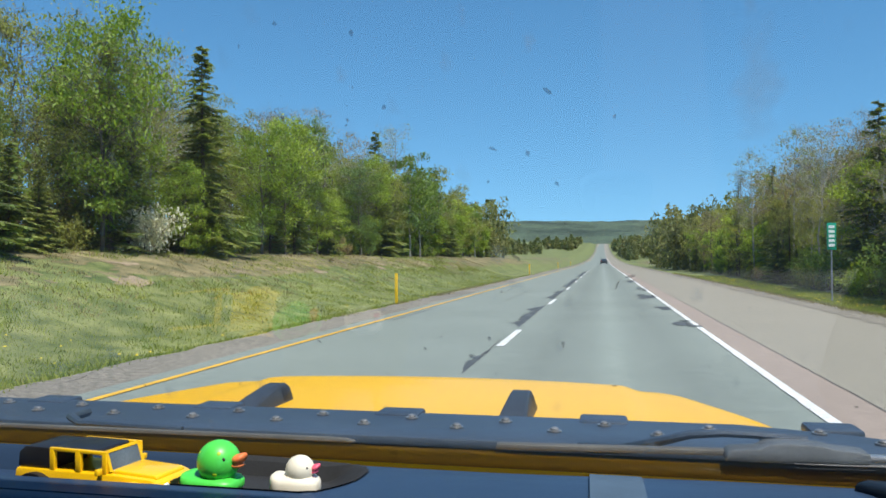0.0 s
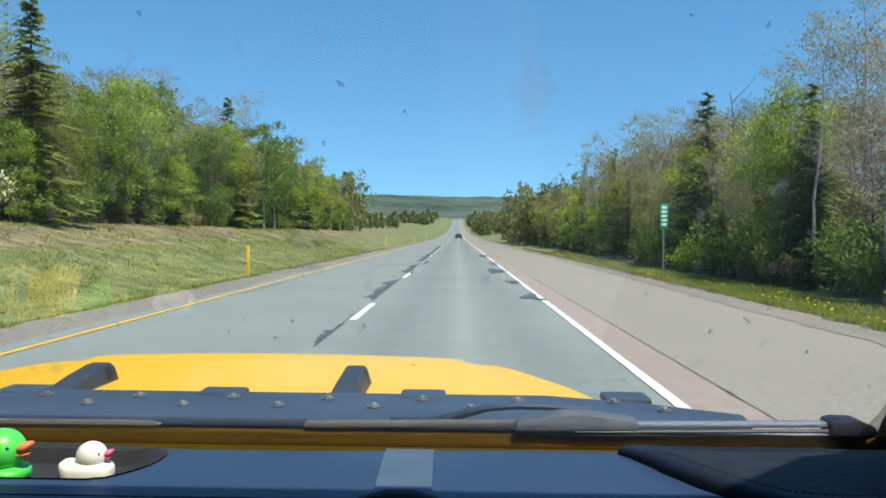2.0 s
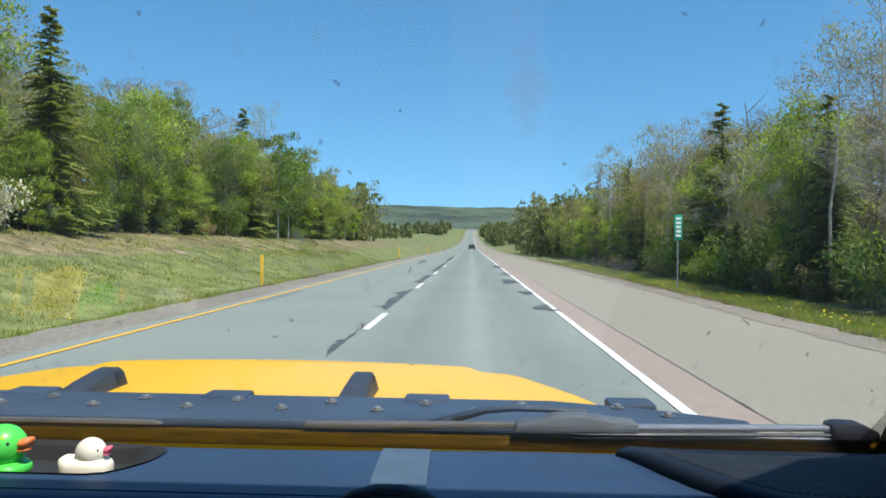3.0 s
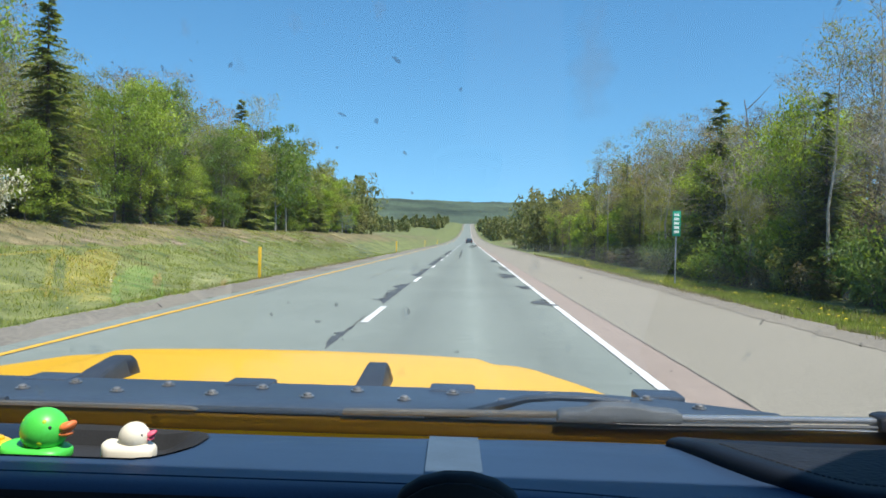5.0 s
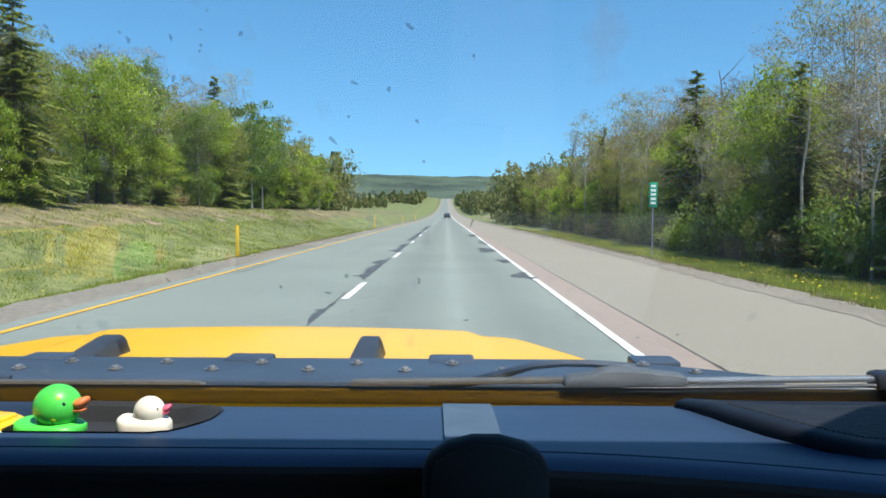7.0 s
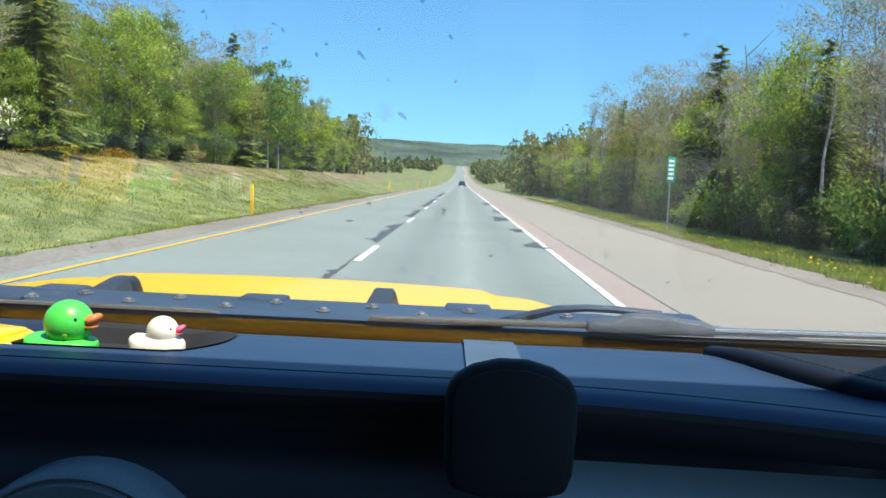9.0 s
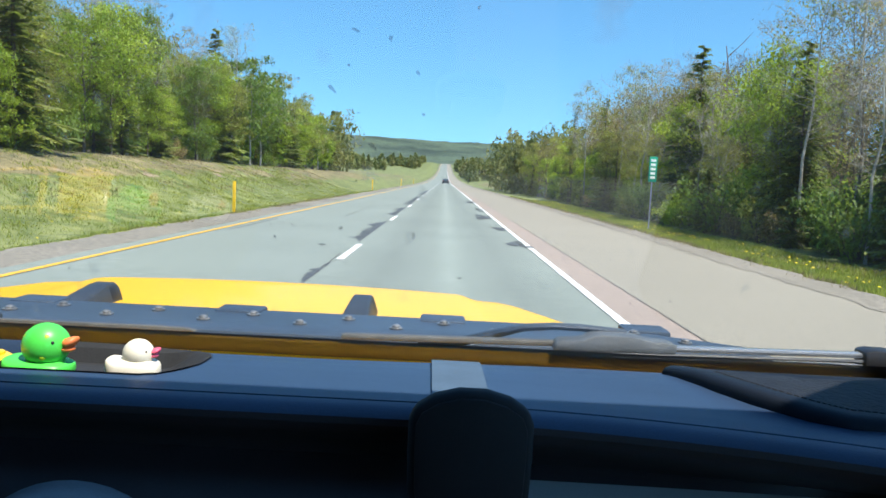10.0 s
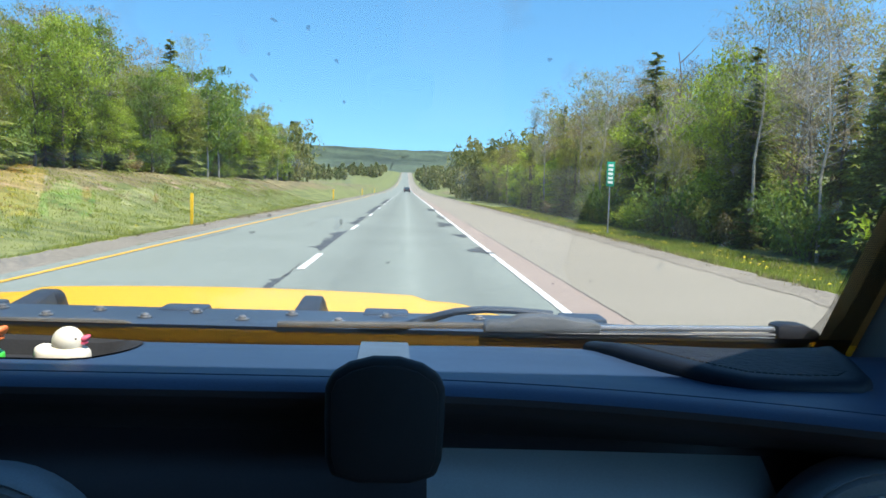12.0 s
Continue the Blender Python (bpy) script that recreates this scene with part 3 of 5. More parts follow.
tagged(part("grass", blades(70000, near(10, 80, EDGE_R + 1.0, 11.2), 0.14, 1), BLADES, smooth=False), "fresh green verge grass beside the road", "grass", kind="stuff")
tagged(part("grass", blades(45000, near(7, 80, -13.5, EDGE_L - 1.0), 0.07, 2), BLADES, smooth=False), "short green grass on the bank", "grass", kind="stuff")
tagged(part("grass", tufts(5200, near(7, 75, -18, EDGE_L - 1.1), 0.13, 8, -0.02), BLADES, smooth=False), "fresh grass tufts on the bank", "grass", kind="stuff")
for args in ((1900, near(8, 75, EDGE_R + 0.6, EDGE_R + 1.5), 0.10, 3, -0.3), (1300, near(9, 80, 8.6, 11.4), 0.15, 6, 0.05), (3000, near(8, 85, -19, -11.5, 1.2), 0.10, 4, -0.02), (900, near(7, 60, EDGE_L - 1.7, EDGE_L - 0.9), 0.08, 5, -0.1)):
    tagged(part("dry_grass", tufts(*args), STRAW, smooth=False), "dry straw-coloured grass tufts mixed into the verge", "grass", kind="stuff")
n, r = Geo(), random.Random(9)
for i in range(420):
    x, y = r.uniform(7.1, 10.2), 11 + 60 * r.random() ** 1.6
    if noise.noise((x * 0.7, y * 0.35, 4.4)) < 0.08:
        continue
    if r.random() < 0.25:
        x = r.uniform(-11, -7.5)
    z, s = land(x, y) + r.uniform(0.08, 0.16), r.uniform(0.020, 0.034) * (1 + y * 0.014)
    n.add([(x + s * math.cos(k), y + s * math.sin(k), z) for k in (0, 1.05, 2.1, 3.15, 4.2, 5.25)] + [(x, y, z + s * 0.5)], [(k, (k + 1) % 6, 6) for k in range(6)])
tagged(part("dandelions", n, FLOWER), "scattered yellow dandelions in the verge grass", "flowers", kind="stuff")


def leaf_spray(n, r, centre, spread, count, size, flat=0.6):
    """Small pointed leaves strewn round a twig's end, in a clump flatter than wide."""
    cx, cy, cz = centre
    for i in range(count):
        x, y, z = cx + r.gauss(0, spread), cy + r.gauss(0, spread), cz + r.gauss(0, spread * flat)
        s, a, b, c = size * r.uniform(0.6, 1.5), r.uniform(0, 6.28), r.gauss(0, 0.8), r.gauss(0, 1.1)
        ux, uy, uz = s * math.cos(a), s * math.sin(a), s * b
        wx, wy, wz = -uy * 0.6, ux * 0.6, s * 0.6 * c
        n.add([(x - ux - wx, y - uy - wy, z - uz - wz), (x - ux * 0.4 + wx, y - uy * 0.4 + wy, z - uz * 0.4 + wz), (x + ux * 1.3, y + uy * 1.3, z + uz * 1.3)], [(0, 1, 2)])


def broadleaf(label, seed, height, leaf, bark, clumps=75, per=26, size=0.085, low=0.22, wide=0.24, bare=0.0, girth=0.0085, name="broadleaf_tree"):
    """A forest-edge tree: a bent tapered trunk, limbs with twigs, and leaves in loose clumps round the twigs."""
    r, wood, crown = random.Random(seed), Geo(), Geo()
    base = thing(name, label, "tree")
    bend = [(r.uniform(-0.05, 0.05) * height * (k / 6) ** 1.3, r.uniform(-0.05, 0.05) * height * (k / 6) ** 1.3) for k in range(7)]
    spine = [Vector((bend[k][0], bend[k][1], height * 0.95 * k / 6 - (0.3 if k == 0 else 0))) for k in range(7)]
    girth = height * girth
    wood.tube(spine, [girth * (1.25 - 1.12 * k / 6) for k in range(7)], 7)

    def on_spine(t):
        k = min(5, int(t * 6))
        return spine[k].lerp(spine[k + 1], t * 6 - k)

    ends = []
    for i in range(int(clumps * 0.42)):
        t = low + (0.97 - low) * (i + r.random()) / (clumps * 0.42)
        start, a = on_spine(min(t, 0.98)), r.uniform(0, 6.28)
        shape = math.sin(math.pi * min(1, (t - low * 0.7) / (1.02 - low * 0.7))) ** 0.6
        reach = height * wide * shape * r.uniform(0.5, 1.15) + 0.25
        end = start + Vector((math.cos(a) * reach, math.sin(a) * reach, reach * r.uniform(0.35, 0.95)))
        mid = start.lerp(end, 0.5) + Vector((0, 0, -reach * 0.08))
        wood.tube([start, mid, end], [girth * 0.34 * (1.1 - t * 0.7), girth * 0.2 * (1.1 - t * 0.6), 0.008], 4)
        for j in range(3):
            tip = mid.lerp(end, r.uniform(0.2, 1.1)) + Vector((r.gauss(0, 1), r.gauss(0, 1), r.uniform(0.2, 1.3))) * reach * 0.26
            fork = mid.lerp(end, r.uniform(0.0, 0.7))
            thick = (tip - fork).cross(Vector((r.gauss(0, 1), r.gauss(0, 1), 0.1))).normalized() * 0.012
            wood.add([fork - thick, fork + thick, tip], [(0, 1, 2)])
            ends.append((tip, reach))
        ends.append((end, reach))
    for tip, reach in ends:
        for j in range(6):
            p, q = tip + Vector((r.gauss(0, 0.1), r.gauss(0, 0.1), r.gauss(0, 0.1))), Vector((r.gauss(0, 1), r.gauss(0, 1), r.uniform(-0.2, 1.4))).normalized() * r.uniform(0.25, 0.65)
            w = q.cross(Vector((r.gauss(0, 1), r.gauss(0, 1), r.gauss(0, 1)))).normalized() * 0.008
            wood.add([p - w, p + w, p + q], [(0, 1, 2)])
        if r.random() < bare:
            continue
        leaf_spray(crown, r, tip, 0.17 + reach * 0.11, int(per * r.uniform(0.4, 1.5)), size)
    part("trunk", wood, bark, base)
    part("crown", crown, leaf, base, smooth=False)
    return base


def conifer(label, seed, height, wide=0.17, sparse=0.0, bark=BARK, low=0.03):
    """A spruce: whorls of drooping boughs, each a fan of needle sprays."""
    r, wood, crown = random.Random(seed), Geo(), Geo()
    base = thing("spruce_tree", label, "tree")
    wood.tube([(0, 0, -0.3), (0.02, 0.03, height * 0.5), (0, 0, height * 0.99)], [height * 0.014, height * 0.009, 0.008], 7)
    level = height * low
    while level < height * 0.98:
        t = level / height
        reach = height * wide * (1 - t) ** 0.85 + 0.10
        for k in range(5 + int(4 * (1 - t))):
            if r.random() < sparse:
                continue
            a, length = r.uniform(0, 6.28), reach * r.uniform(0.6, 1.12)
            way, side = Vector((math.cos(a), math.sin(a), 0)), Vector((-math.sin(a), math.cos(a), 0))
            root = Vector((0, 0, level + r.uniform(-0.1, 0.1)))
            tip = root + way * length + Vector((0, 0, length * r.uniform(-0.42, 0.05) + (0.25 * length if t > 0.8 else 0)))
            wood.tube([root, tip], [0.02 * (1 - t) + 0.006, 0.004], 3)
            m = max(4, int(length * 7))
            for j in range(m):
                f = (j + 0.6) / m
                p = root.lerp(tip, f)
                s = (0.10 + 0.22 * length * (1 - f * 0.75)) * r.uniform(0.7, 1.2)
                for sgn in (-1, 1):
                    q = p + side * sgn * s + way * s * 0.7 + Vector((0, 0, -s * r.uniform(0.1, 0.55)))
                    b = way * (0.05 + 0.13 * s)
                    crown.add([p - b, p + b, q + b * 0.5, q - b * 0.4], [(0, 1, 2, 3)])
                if r.random() < 0.5:
                    q = p + Vector((r.gauss(0, 0.05), r.gauss(0, 0.05), -s * 0.7))
                    crown.add([p - way * 0.06, p + way * 0.06, q], [(0, 1, 2)])
        level += max(0.13, height * 0.028 * (1.15 - t * 0.6))
    part("trunk", wood, bark, base)
    part("crown", crown, NEEDLES, base, smooth=False)
    return base


def snag(label, seed, height):
    r, wood = random.Random(seed), Geo()
    base = thing("dead_tree", label, "tree")
    spine = [Vector((r.uniform(-0.1, 0.1) * k, r.uniform(-0.1, 0.1) * k, height * k / 6 - 0.2)) for k in range(7)]
    wood.tube(spine, [0.1 - 0.013 * k for k in range(7)], 6)
    part("trunk", wood, DEAD_WOOD, base)
    for i in range(16):
        k = r.randint(2, 5)
        p, a, s = spine[k].lerp(spine[k + 1], r.random()), r.uniform(0, 6.28), r.uniform(0.3, 1.3)
        q = p + Vector((math.cos(a) * s, math.sin(a) * s, s * r.uniform(0.1, 0.9)))
        part("branch", Geo().tube([p, p.lerp(q, 0.5) + Vector((0, 0, -0.05)), q], [0.03, 0.018, 0.006], 5), DEAD_WOOD, base)
    return base


def shrub(label, seed, height, leaf, per=17):
    r, wood, crown = random.Random(seed), Geo(), Geo()
    base = thing("shrub", label, "shrub")
    for i in range(11):
        a, lean = r.uniform(0, 6.28), r.uniform(0.15, 0.65)
        tip = Vector((math.cos(a) * height * lean, math.sin(a) * height * lean, height * r.uniform(0.55, 1.0)))
        wood.tube([(0, 0, -0.15), tip * 0.5 + Vector((0, 0, height * 0.1)), tip], [0.03, 0.018, 0.005], 4)
        for f in (0.35, 0.55, 0.75, 0.9, 1.05):
            leaf_spray(crown, r, tip * f, height * 0.12, int(per * r.uniform(0.6, 1.3)), 0.05, 0.8)
    part("stem", wood, BARK, base)
    part("crown", crown, leaf, base, smooth=False)
    return base


KINDS = {
    "fresh": [broadleaf("young broadleaf tree in fresh bright green leaf", 11, 8.0, LEAF_FRESH, BARK, 105, 62, 0.056, 0.06), broadleaf("broadleaf tree with yellow-green spring foliage", 12, 9.5, LEAF_FRESH, BARK, 110, 60, 0.056, 0.1), broadleaf("slim leafy young tree, bright yellow-green", 10, 7.0, LEAF_FRESH, BARK, 85, 58, 0.052, 0.04, 0.19)],
    "mid": [broadleaf("leafy mid-green forest-edge tree", 13, 8.5, LEAF_MID, BARK, 110, 60, 0.056, 0.1), broadleaf("tall mid-green poplar with an open crown", 14, 11.0, LEAF_MID, BIRCH, 100, 44, 0.058, 0.38, 0.16, 0.0, 0.0065)],
    "olive": [broadleaf("olive budding tree with thin foliage", 15, 9.0, LEAF_OLIVE, BARK, 120, 40, 0.045, 0.15, 0.22, 0.1), broadleaf("slender birch with pale trunk and sparse leaves", 16, 10.5, LEAF_OLIVE, BIRCH, 110, 36, 0.043, 0.35, 0.16, 0.12, 0.0065)],
    "red": [broadleaf("nearly bare tree with reddish buds", 17, 9.5, LEAF_RED, BARK, 135, 22, 0.030, 0.22, 0.2, 0.1), broadleaf("bare grey tree with reddish twigs", 18, 8.5, LEAF_RED, BARK, 135, 18, 0.028, 0.18, 0.22, 0.2)],
    "spruce": [conifer("dark green spruce with drooping boughs", 21, 8.5, 0.27), conifer("young dense dark spruce", 22, 5.8, 0.33), conifer("tall narrow spruce with open boughs", 23, 11.0, 0.18, 0.15, low=0.06)],
    "low": [conifer("low bushy spruce with boughs to the ground", 24, 3.0, 0.40, low=0.01)],
    "blossom": [shrub("white-blossomed shrub on the grassy bank", 44, 2.4, BLOSSOM, 60)],
    "birch": [broadleaf("tall thin nearly bare birch with a pale trunk", 19, 10.5, LEAF_OLIVE, BIRCH, 84, 14, 0.038, 0.40, 0.13, 0.35, 0.0058), broadleaf("slim bare grey poplar with a pale trunk", 20, 9.8, LEAF_RED, BIRCH, 90, 12, 0.032, 0.33, 0.12, 0.35, 0.0058)],
    "snag": [snag("dead bleached tree with broken branches", 31, 9.5)],
    "shrub": [shrub("low green roadside shrub", 41, 1.9, LEAF_MID, 30), shrub("low olive budding roadside shrub", 42, 1.6, LEAF_OLIVE, 26), shrub("brown leafless roadside brush", 43, 1.5, LEAF_RED, 20), shrub("bright yellow-green roadside shrub", 45, 1.9, LEAF_FRESH, 30)],
}
KINDS_FAR = {
    "fresh": [broadleaf("young broadleaf tree in fresh bright green leaf", 51, 8.0, LEAF_FRESH, BARK, 66, 30, 0.11, 0.06), broadleaf("broadleaf tree with yellow-green spring foliage", 52, 9.5, LEAF_FRESH, BARK, 66, 30, 0.11, 0.1)],
    "mid": [broadleaf("leafy mid-green forest-edge tree", 53, 8.5, LEAF_MID, BARK, 66, 30, 0.11, 0.1), broadleaf("tall mid-green poplar with an open crown", 54, 10.0, LEAF_MID, BIRCH, 66, 28, 0.095, 0.22, 0.19)],
    "olive": [broadleaf("olive budding tree with thin foliage", 55, 9.0, LEAF_OLIVE, BARK, 68, 28, 0.08, 0.15, 0.22, 0.1), broadleaf("slender birch with pale trunk and sparse leaves", 56, 10.5, LEAF_OLIVE, BIRCH, 62, 26, 0.08, 0.3, 0.16, 0.12)],
    "red": [broadleaf("nearly bare tree with reddish buds", 57, 9.5, LEAF_RED, BARK, 74, 19, 0.055, 0.22, 0.2, 0.1)],
    "spruce": [conifer("dark green spruce with drooping boughs", 61, 8.5, 0.27, 0.3), conifer("young dense dark spruce", 62, 6.0, 0.34, 0.3), conifer("tall narrow spruce with open boughs", 63, 10.5, 0.18, 0.4, low=0.08)],
}
used = set()


def plant(kind, x, y, scale, turn, group):
    choice = KINDS_FAR[kind] if y > 60 and kind in KINDS_FAR else KINDS[kind]
    ob = choice[int(turn * 7) % len(choice)]
    m = pose(x, y, land(x, y) - 0.05, 0, 0, turn) @ Matrix.Diagonal((scale, scale, scale, 1))
    if ob in used:
        ob = copy_thing(ob, m)
    else:
        used.add(ob)
        ob.matrix_world = m
    return tagged(ob, group=group)


r = random.Random(77)
# from the front row back: what grows there, and its size
LEFT = (({"spruce": 7, "fresh": 9, "olive": 3, "mid": 2}, 0.55, 0.85), ({"fresh": 8, "mid": 3, "olive": 5, "spruce": 4, "red": 2}, 0.75, 1.0), ({"olive": 7, "mid": 5, "red": 6, "fresh": 3, "spruce": 2}, 0.9, 1.15))
RIGHT = (({"spruce": 11, "fresh": 4, "olive": 4, "red": 1}, 0.50, 0.86), ({"spruce": 6, "olive": 7, "fresh": 2, "mid": 1, "red": 5}, 0.75, 1.0), ({"olive": 8, "red": 9, "mid": 2, "spruce": 2}, 0.95, 1.2))
for side, x0, plan, group in ((-1, -18.0, LEFT, "forest edge on the bank"), (1, 13.3, RIGHT, "forest edge by the shoulder")):
    for (mix_of, small, large), (off, gap, first) in zip(plan, ((0, 1.15, 13), (3.0, 1.75, 14), (6.0, 2.1, 17))):
        kinds = [k for k, c in mix_of.items() for i in range(c)]
        y = first + r.random() * 2
        while y < (125 if off < 5 else 100):
            kind = r.choice(kinds)
            size = r.uniform(small, large) * ((1.08 + 0.10 * smooth_step(30, 85, y)) if side < 0 else (1.04 + 0.08 * smooth_step(20, 70, y)))
            plant(kind, x0 + side * (off + r.uniform(-0.9, 0.9)), y, size, r.uniform(0, 360), group)
            y += gap * r.uniform(0.7, 1.35) * (1 + y * 0.006)
    for off, first, gap, low, high in ((-0.6, 12.0, 2.6, 0.5, 0.9), (1.3, 13.0, 1.9, 1.0, 1.9), (4.2, 15.0, 4.6, 1.3, 2.2)):
        y = first
        while y < 95:
            plant("low" if off < 0 and r.random() < (0.7 if side > 0 else 0.35) else "shrub", x0 + side * (off + r.uniform(-0.7, 0.7)), y, r.uniform(low, high), r.uniform(0, 360), "brush at the forest edge")
            y += r.uniform(0.7, 1.4) * gap * (1 + y * 0.012)
for y in lin(15.5, 62, 27):
    plant("shrub" if r.random() < 0.7 else "low", 12.1 + r.uniform(-0.7, 0.6), y + r.uniform(-0.8, 0.8), r.uniform(0.8, 1.5), r.choice((52, 53, 96, 110)) + r.random(), "brush at the forest edge")
plant("blossom", -17.0, 25.5, 0.8, 40, "brush at the forest edge")
for x, y, s in ((12.0, 21, 0.80), (12.6, 26.5, 0.95), (12.2, 34, 0.9), (13.0, 38.5, 1.05), (12.4, 47, 1.0), (12.8, 55, 1.1), (12.3, 66, 1.1), (-17.8, 37, 1.0), (-18.3, 43, 1.1), (-17.9, 54, 1.15), (-18.2, 64, 1.2)):
    plant("birch", x, y, s, r.uniform(0, 360), "pale trunks at the forest edge")
for x, y, s, turn in ((13.6, 41, 1.32, 360.1), (13.4, 64, 1.12, 0.35), (14.2, 84, 1.2, 0.36), (13.4, 28.5, 1.05, 360.12), (-17.9, 31, 1.32, 360.1), (-18.2, 47, 1.12, 0.35), (-17.6, 24.0, 1.05, 0.37), (-18.6, 60, 1.45, 360.12), (-18.0, 80, 1.2, 0.36)):
    plant("spruce", x, y, s, turn, "tall spruces above the forest edge")
for x, y, s in ((13.2, 24, 1.08), (13.8, 31.5, 1.22), (13.4, 43, 1.25), (14.0, 52, 1.3), (13.6, 73, 1.3), (-18.6, 28, 1.2), (-18.9, 46, 1.3)):
    plant("birch", x, y, s, r.uniform(0, 360), "pale trunks at the forest edge")
for x, y, s in ((15.0, 58, 1.0), (13.1, 36.5, 0.95), (-22.5, 70, 1.0), (14.2, 83, 1.1)):
    plant("snag", x, y, s, r.uniform(0, 360), "dead trees in the forest edge")


def far_wood(seed, spots, leaves=165):
    r, n = random.Random(seed), Geo()
    for x, y, h in spots:
        z, pointed, bare = land(x, y), r.random() < 0.4, r.random() < 0.25
        n.tube([(x, y, z - 0.5), (x, y, z + h * 0.8)], [0.12, 0.04], 4)
        size = 0.09 + 0.0010 * y
        for k in range(leaves // 2 if bare else leaves):
            t = r.random() ** 0.8
            w = h * (0.24 * (1 - t) + 0.03) if pointed else h * 0.30 * math.sin(math.pi * min(1, t * 0.85 + 0.12)) + 0.2
            a, q = r.uniform(0, 6.28), r.random() ** 0.5
            leaf_spray(n, r, (x + math.cos(a) * w * q, y + math.sin(a) * w * q, z + h * (0.06 + 0.94 * t)), 0.12, 1, size)
    return n


spots = []
for i in range(1500):
    y = 118 + 800 * r.random() ** 1.7
    if i % 2:
        # on the one side the woods step back from a dry knoll and close in again
        x = 10.5 + 12 * smooth_step(165, 195, y) * smooth_step(330, 290, y) + 34 * r.random() ** 1.5
    else:
        # on the other they end, and go on as a far wood behind an open slope
        x = -17.5 - 24 * smooth_step(140, 165, y) * (1 - 0.7 * smooth_step(300, 620, y)) - 40 * r.random() ** 1.4
    if y > 200 and noise.noise((x * 0.045, y * 0.016, 2.5)) < -0.04:
        continue
    spots.append((x, y, (r.uniform(3.5, 9.0) if i % 2 or y < 150 else r.uniform(1.5, 7.0)) + 3.5 * noise.noise((x * 0.05, y * 0.03, 6.0)) + 2.0))
deep = [(side * (r.uniform(9.5, 17) + (13 if side > 0 else 18)), y, r.uniform(6.5, 10.5)) for y in lin(14, 128, 88) for side in (-1, 1)]
tagged(part("deep_wood", far_wood(7, deep, 340), FAR_GREEN, smooth=False), "mixed woods standing behind the forest edge", "woods", kind="stuff")
tagged(part("far_wood", far_wood(5, spots[0::2]), FAR_GREEN, smooth=False), "mixed spring woods lining the road far ahead", "woods", kind="stuff")
tagged(part("far_wood", far_wood(6, spots[1::2]), FAR_GREEN, smooth=False), "mixed spring woods lining the road far ahead", "woods", kind="stuff")


# ---- roadside things ----
def delineator(x, y):
    t = thing("delineator_post", "slim yellow plastic delineator post in the verge", "post", pose(x, y, land(x, y)), "roadside posts")
    part("post", Geo().prism([(-0.05, -0.012), (0.05, -0.012), (0.055, 0.012), (0, 0.02), (-0.055, 0.012)], -0.2, 1.12), POST_YELLOW, t, bevel=0.004)
    return t


for y in (26.0, 76.0, 126.0, 176.0):
    delineator(-7.3, y)

t = thing("kilometre_sign", "narrow green sign with white figures on a steel post", "sign", pose(8.3, 30, land(8.3, 30)))
part("post", Geo().tube([(0, 0.03, -0.3), (0, 0.03, 3.0)], 0.03, 8), STEEL, t)
panel = part("panel", Geo().box(-0.16, 0.16, -0.012, 0.012, 2.0, 3.0), SIGN_GREEN, t, "green sign panel", bevel=0.006)
for k in range(5):
    part("bar", Geo().box(-0.1, 0.1, -0.018, -0.013, 2.12 + k * 0.17, 2.22 + k * 0.17), SIGN_WHITE, panel)

t = thing("dark_car", "dark car on the highway far ahead", "car", pose(0.3, 205, rise(205)))
body = Geo().prism([(-0.9, 0.25), (0.9, 0.25), (0.92, 0.8), (0.85, 0.95), (0.68, 1.45), (-0.68, 1.45), (-0.85, 0.95), (-0.92, 0.8)], 0.0, 4.4, axis="y")
part("body", body, CAR_DARK, t, bevel=0.06)
part("rear_window", Geo().box(-0.62, 0.62, -0.02, 0.02, 1.0, 1.36), TOY_GLASS, t, bevel=0.01)
for x in (-0.75, 0.75):
    part("tail_lamp", Geo().box(x - 0.11, x + 0.11, -0.03, 0.02, 0.75, 0.92), LAMP_RED, t, bevel=0.01)
    for y in (0.8, 3.5):
        part("wheel", Geo().lathe([(0.22, -0.11), (0.33, -0.1), (0.33, 0.1), (0.22, 0.11)], (x, y, 0.33), "x", 18), TYRE, t)


# ---- the vehicle that carries the camera ----
CX = -0.41                                      # its middle
suv = thing("offroad_vehicle", "yellow off-road vehicle seen from its front seat", "vehicle", pose(CX, 0, 0))


def own(geo):
    """From the road's axes to the vehicle's."""
    geo.v = [(x - CX, y, z) for x, y, z in geo.v]
    return geo


# hood: a flat dome with a step down to lower shoulders
def hood_at(u, v):
    y = 0.99 + 1.06 * v
    half = 0.80 - 0.03 * smooth_step(0.0, 0.6, v) - 0.20 * smooth_step(0.52, 1.0, v)
    x = u * half
    a = abs(x)
    z = 1.181 - 0.010 * v - 0.011 * (a / 0.5) ** 2 - 0.012 * smooth_step(0.48 - 0.03 * v, 0.535 - 0.03 * v, a) - 0.6 * max(0, abs(u) - 0.97)
    z -= 0.16 * max(0, v - 0.84) ** 1.15 + 0.9 * max(0, v - 0.93) ** 1.3
    return (x, y, z)


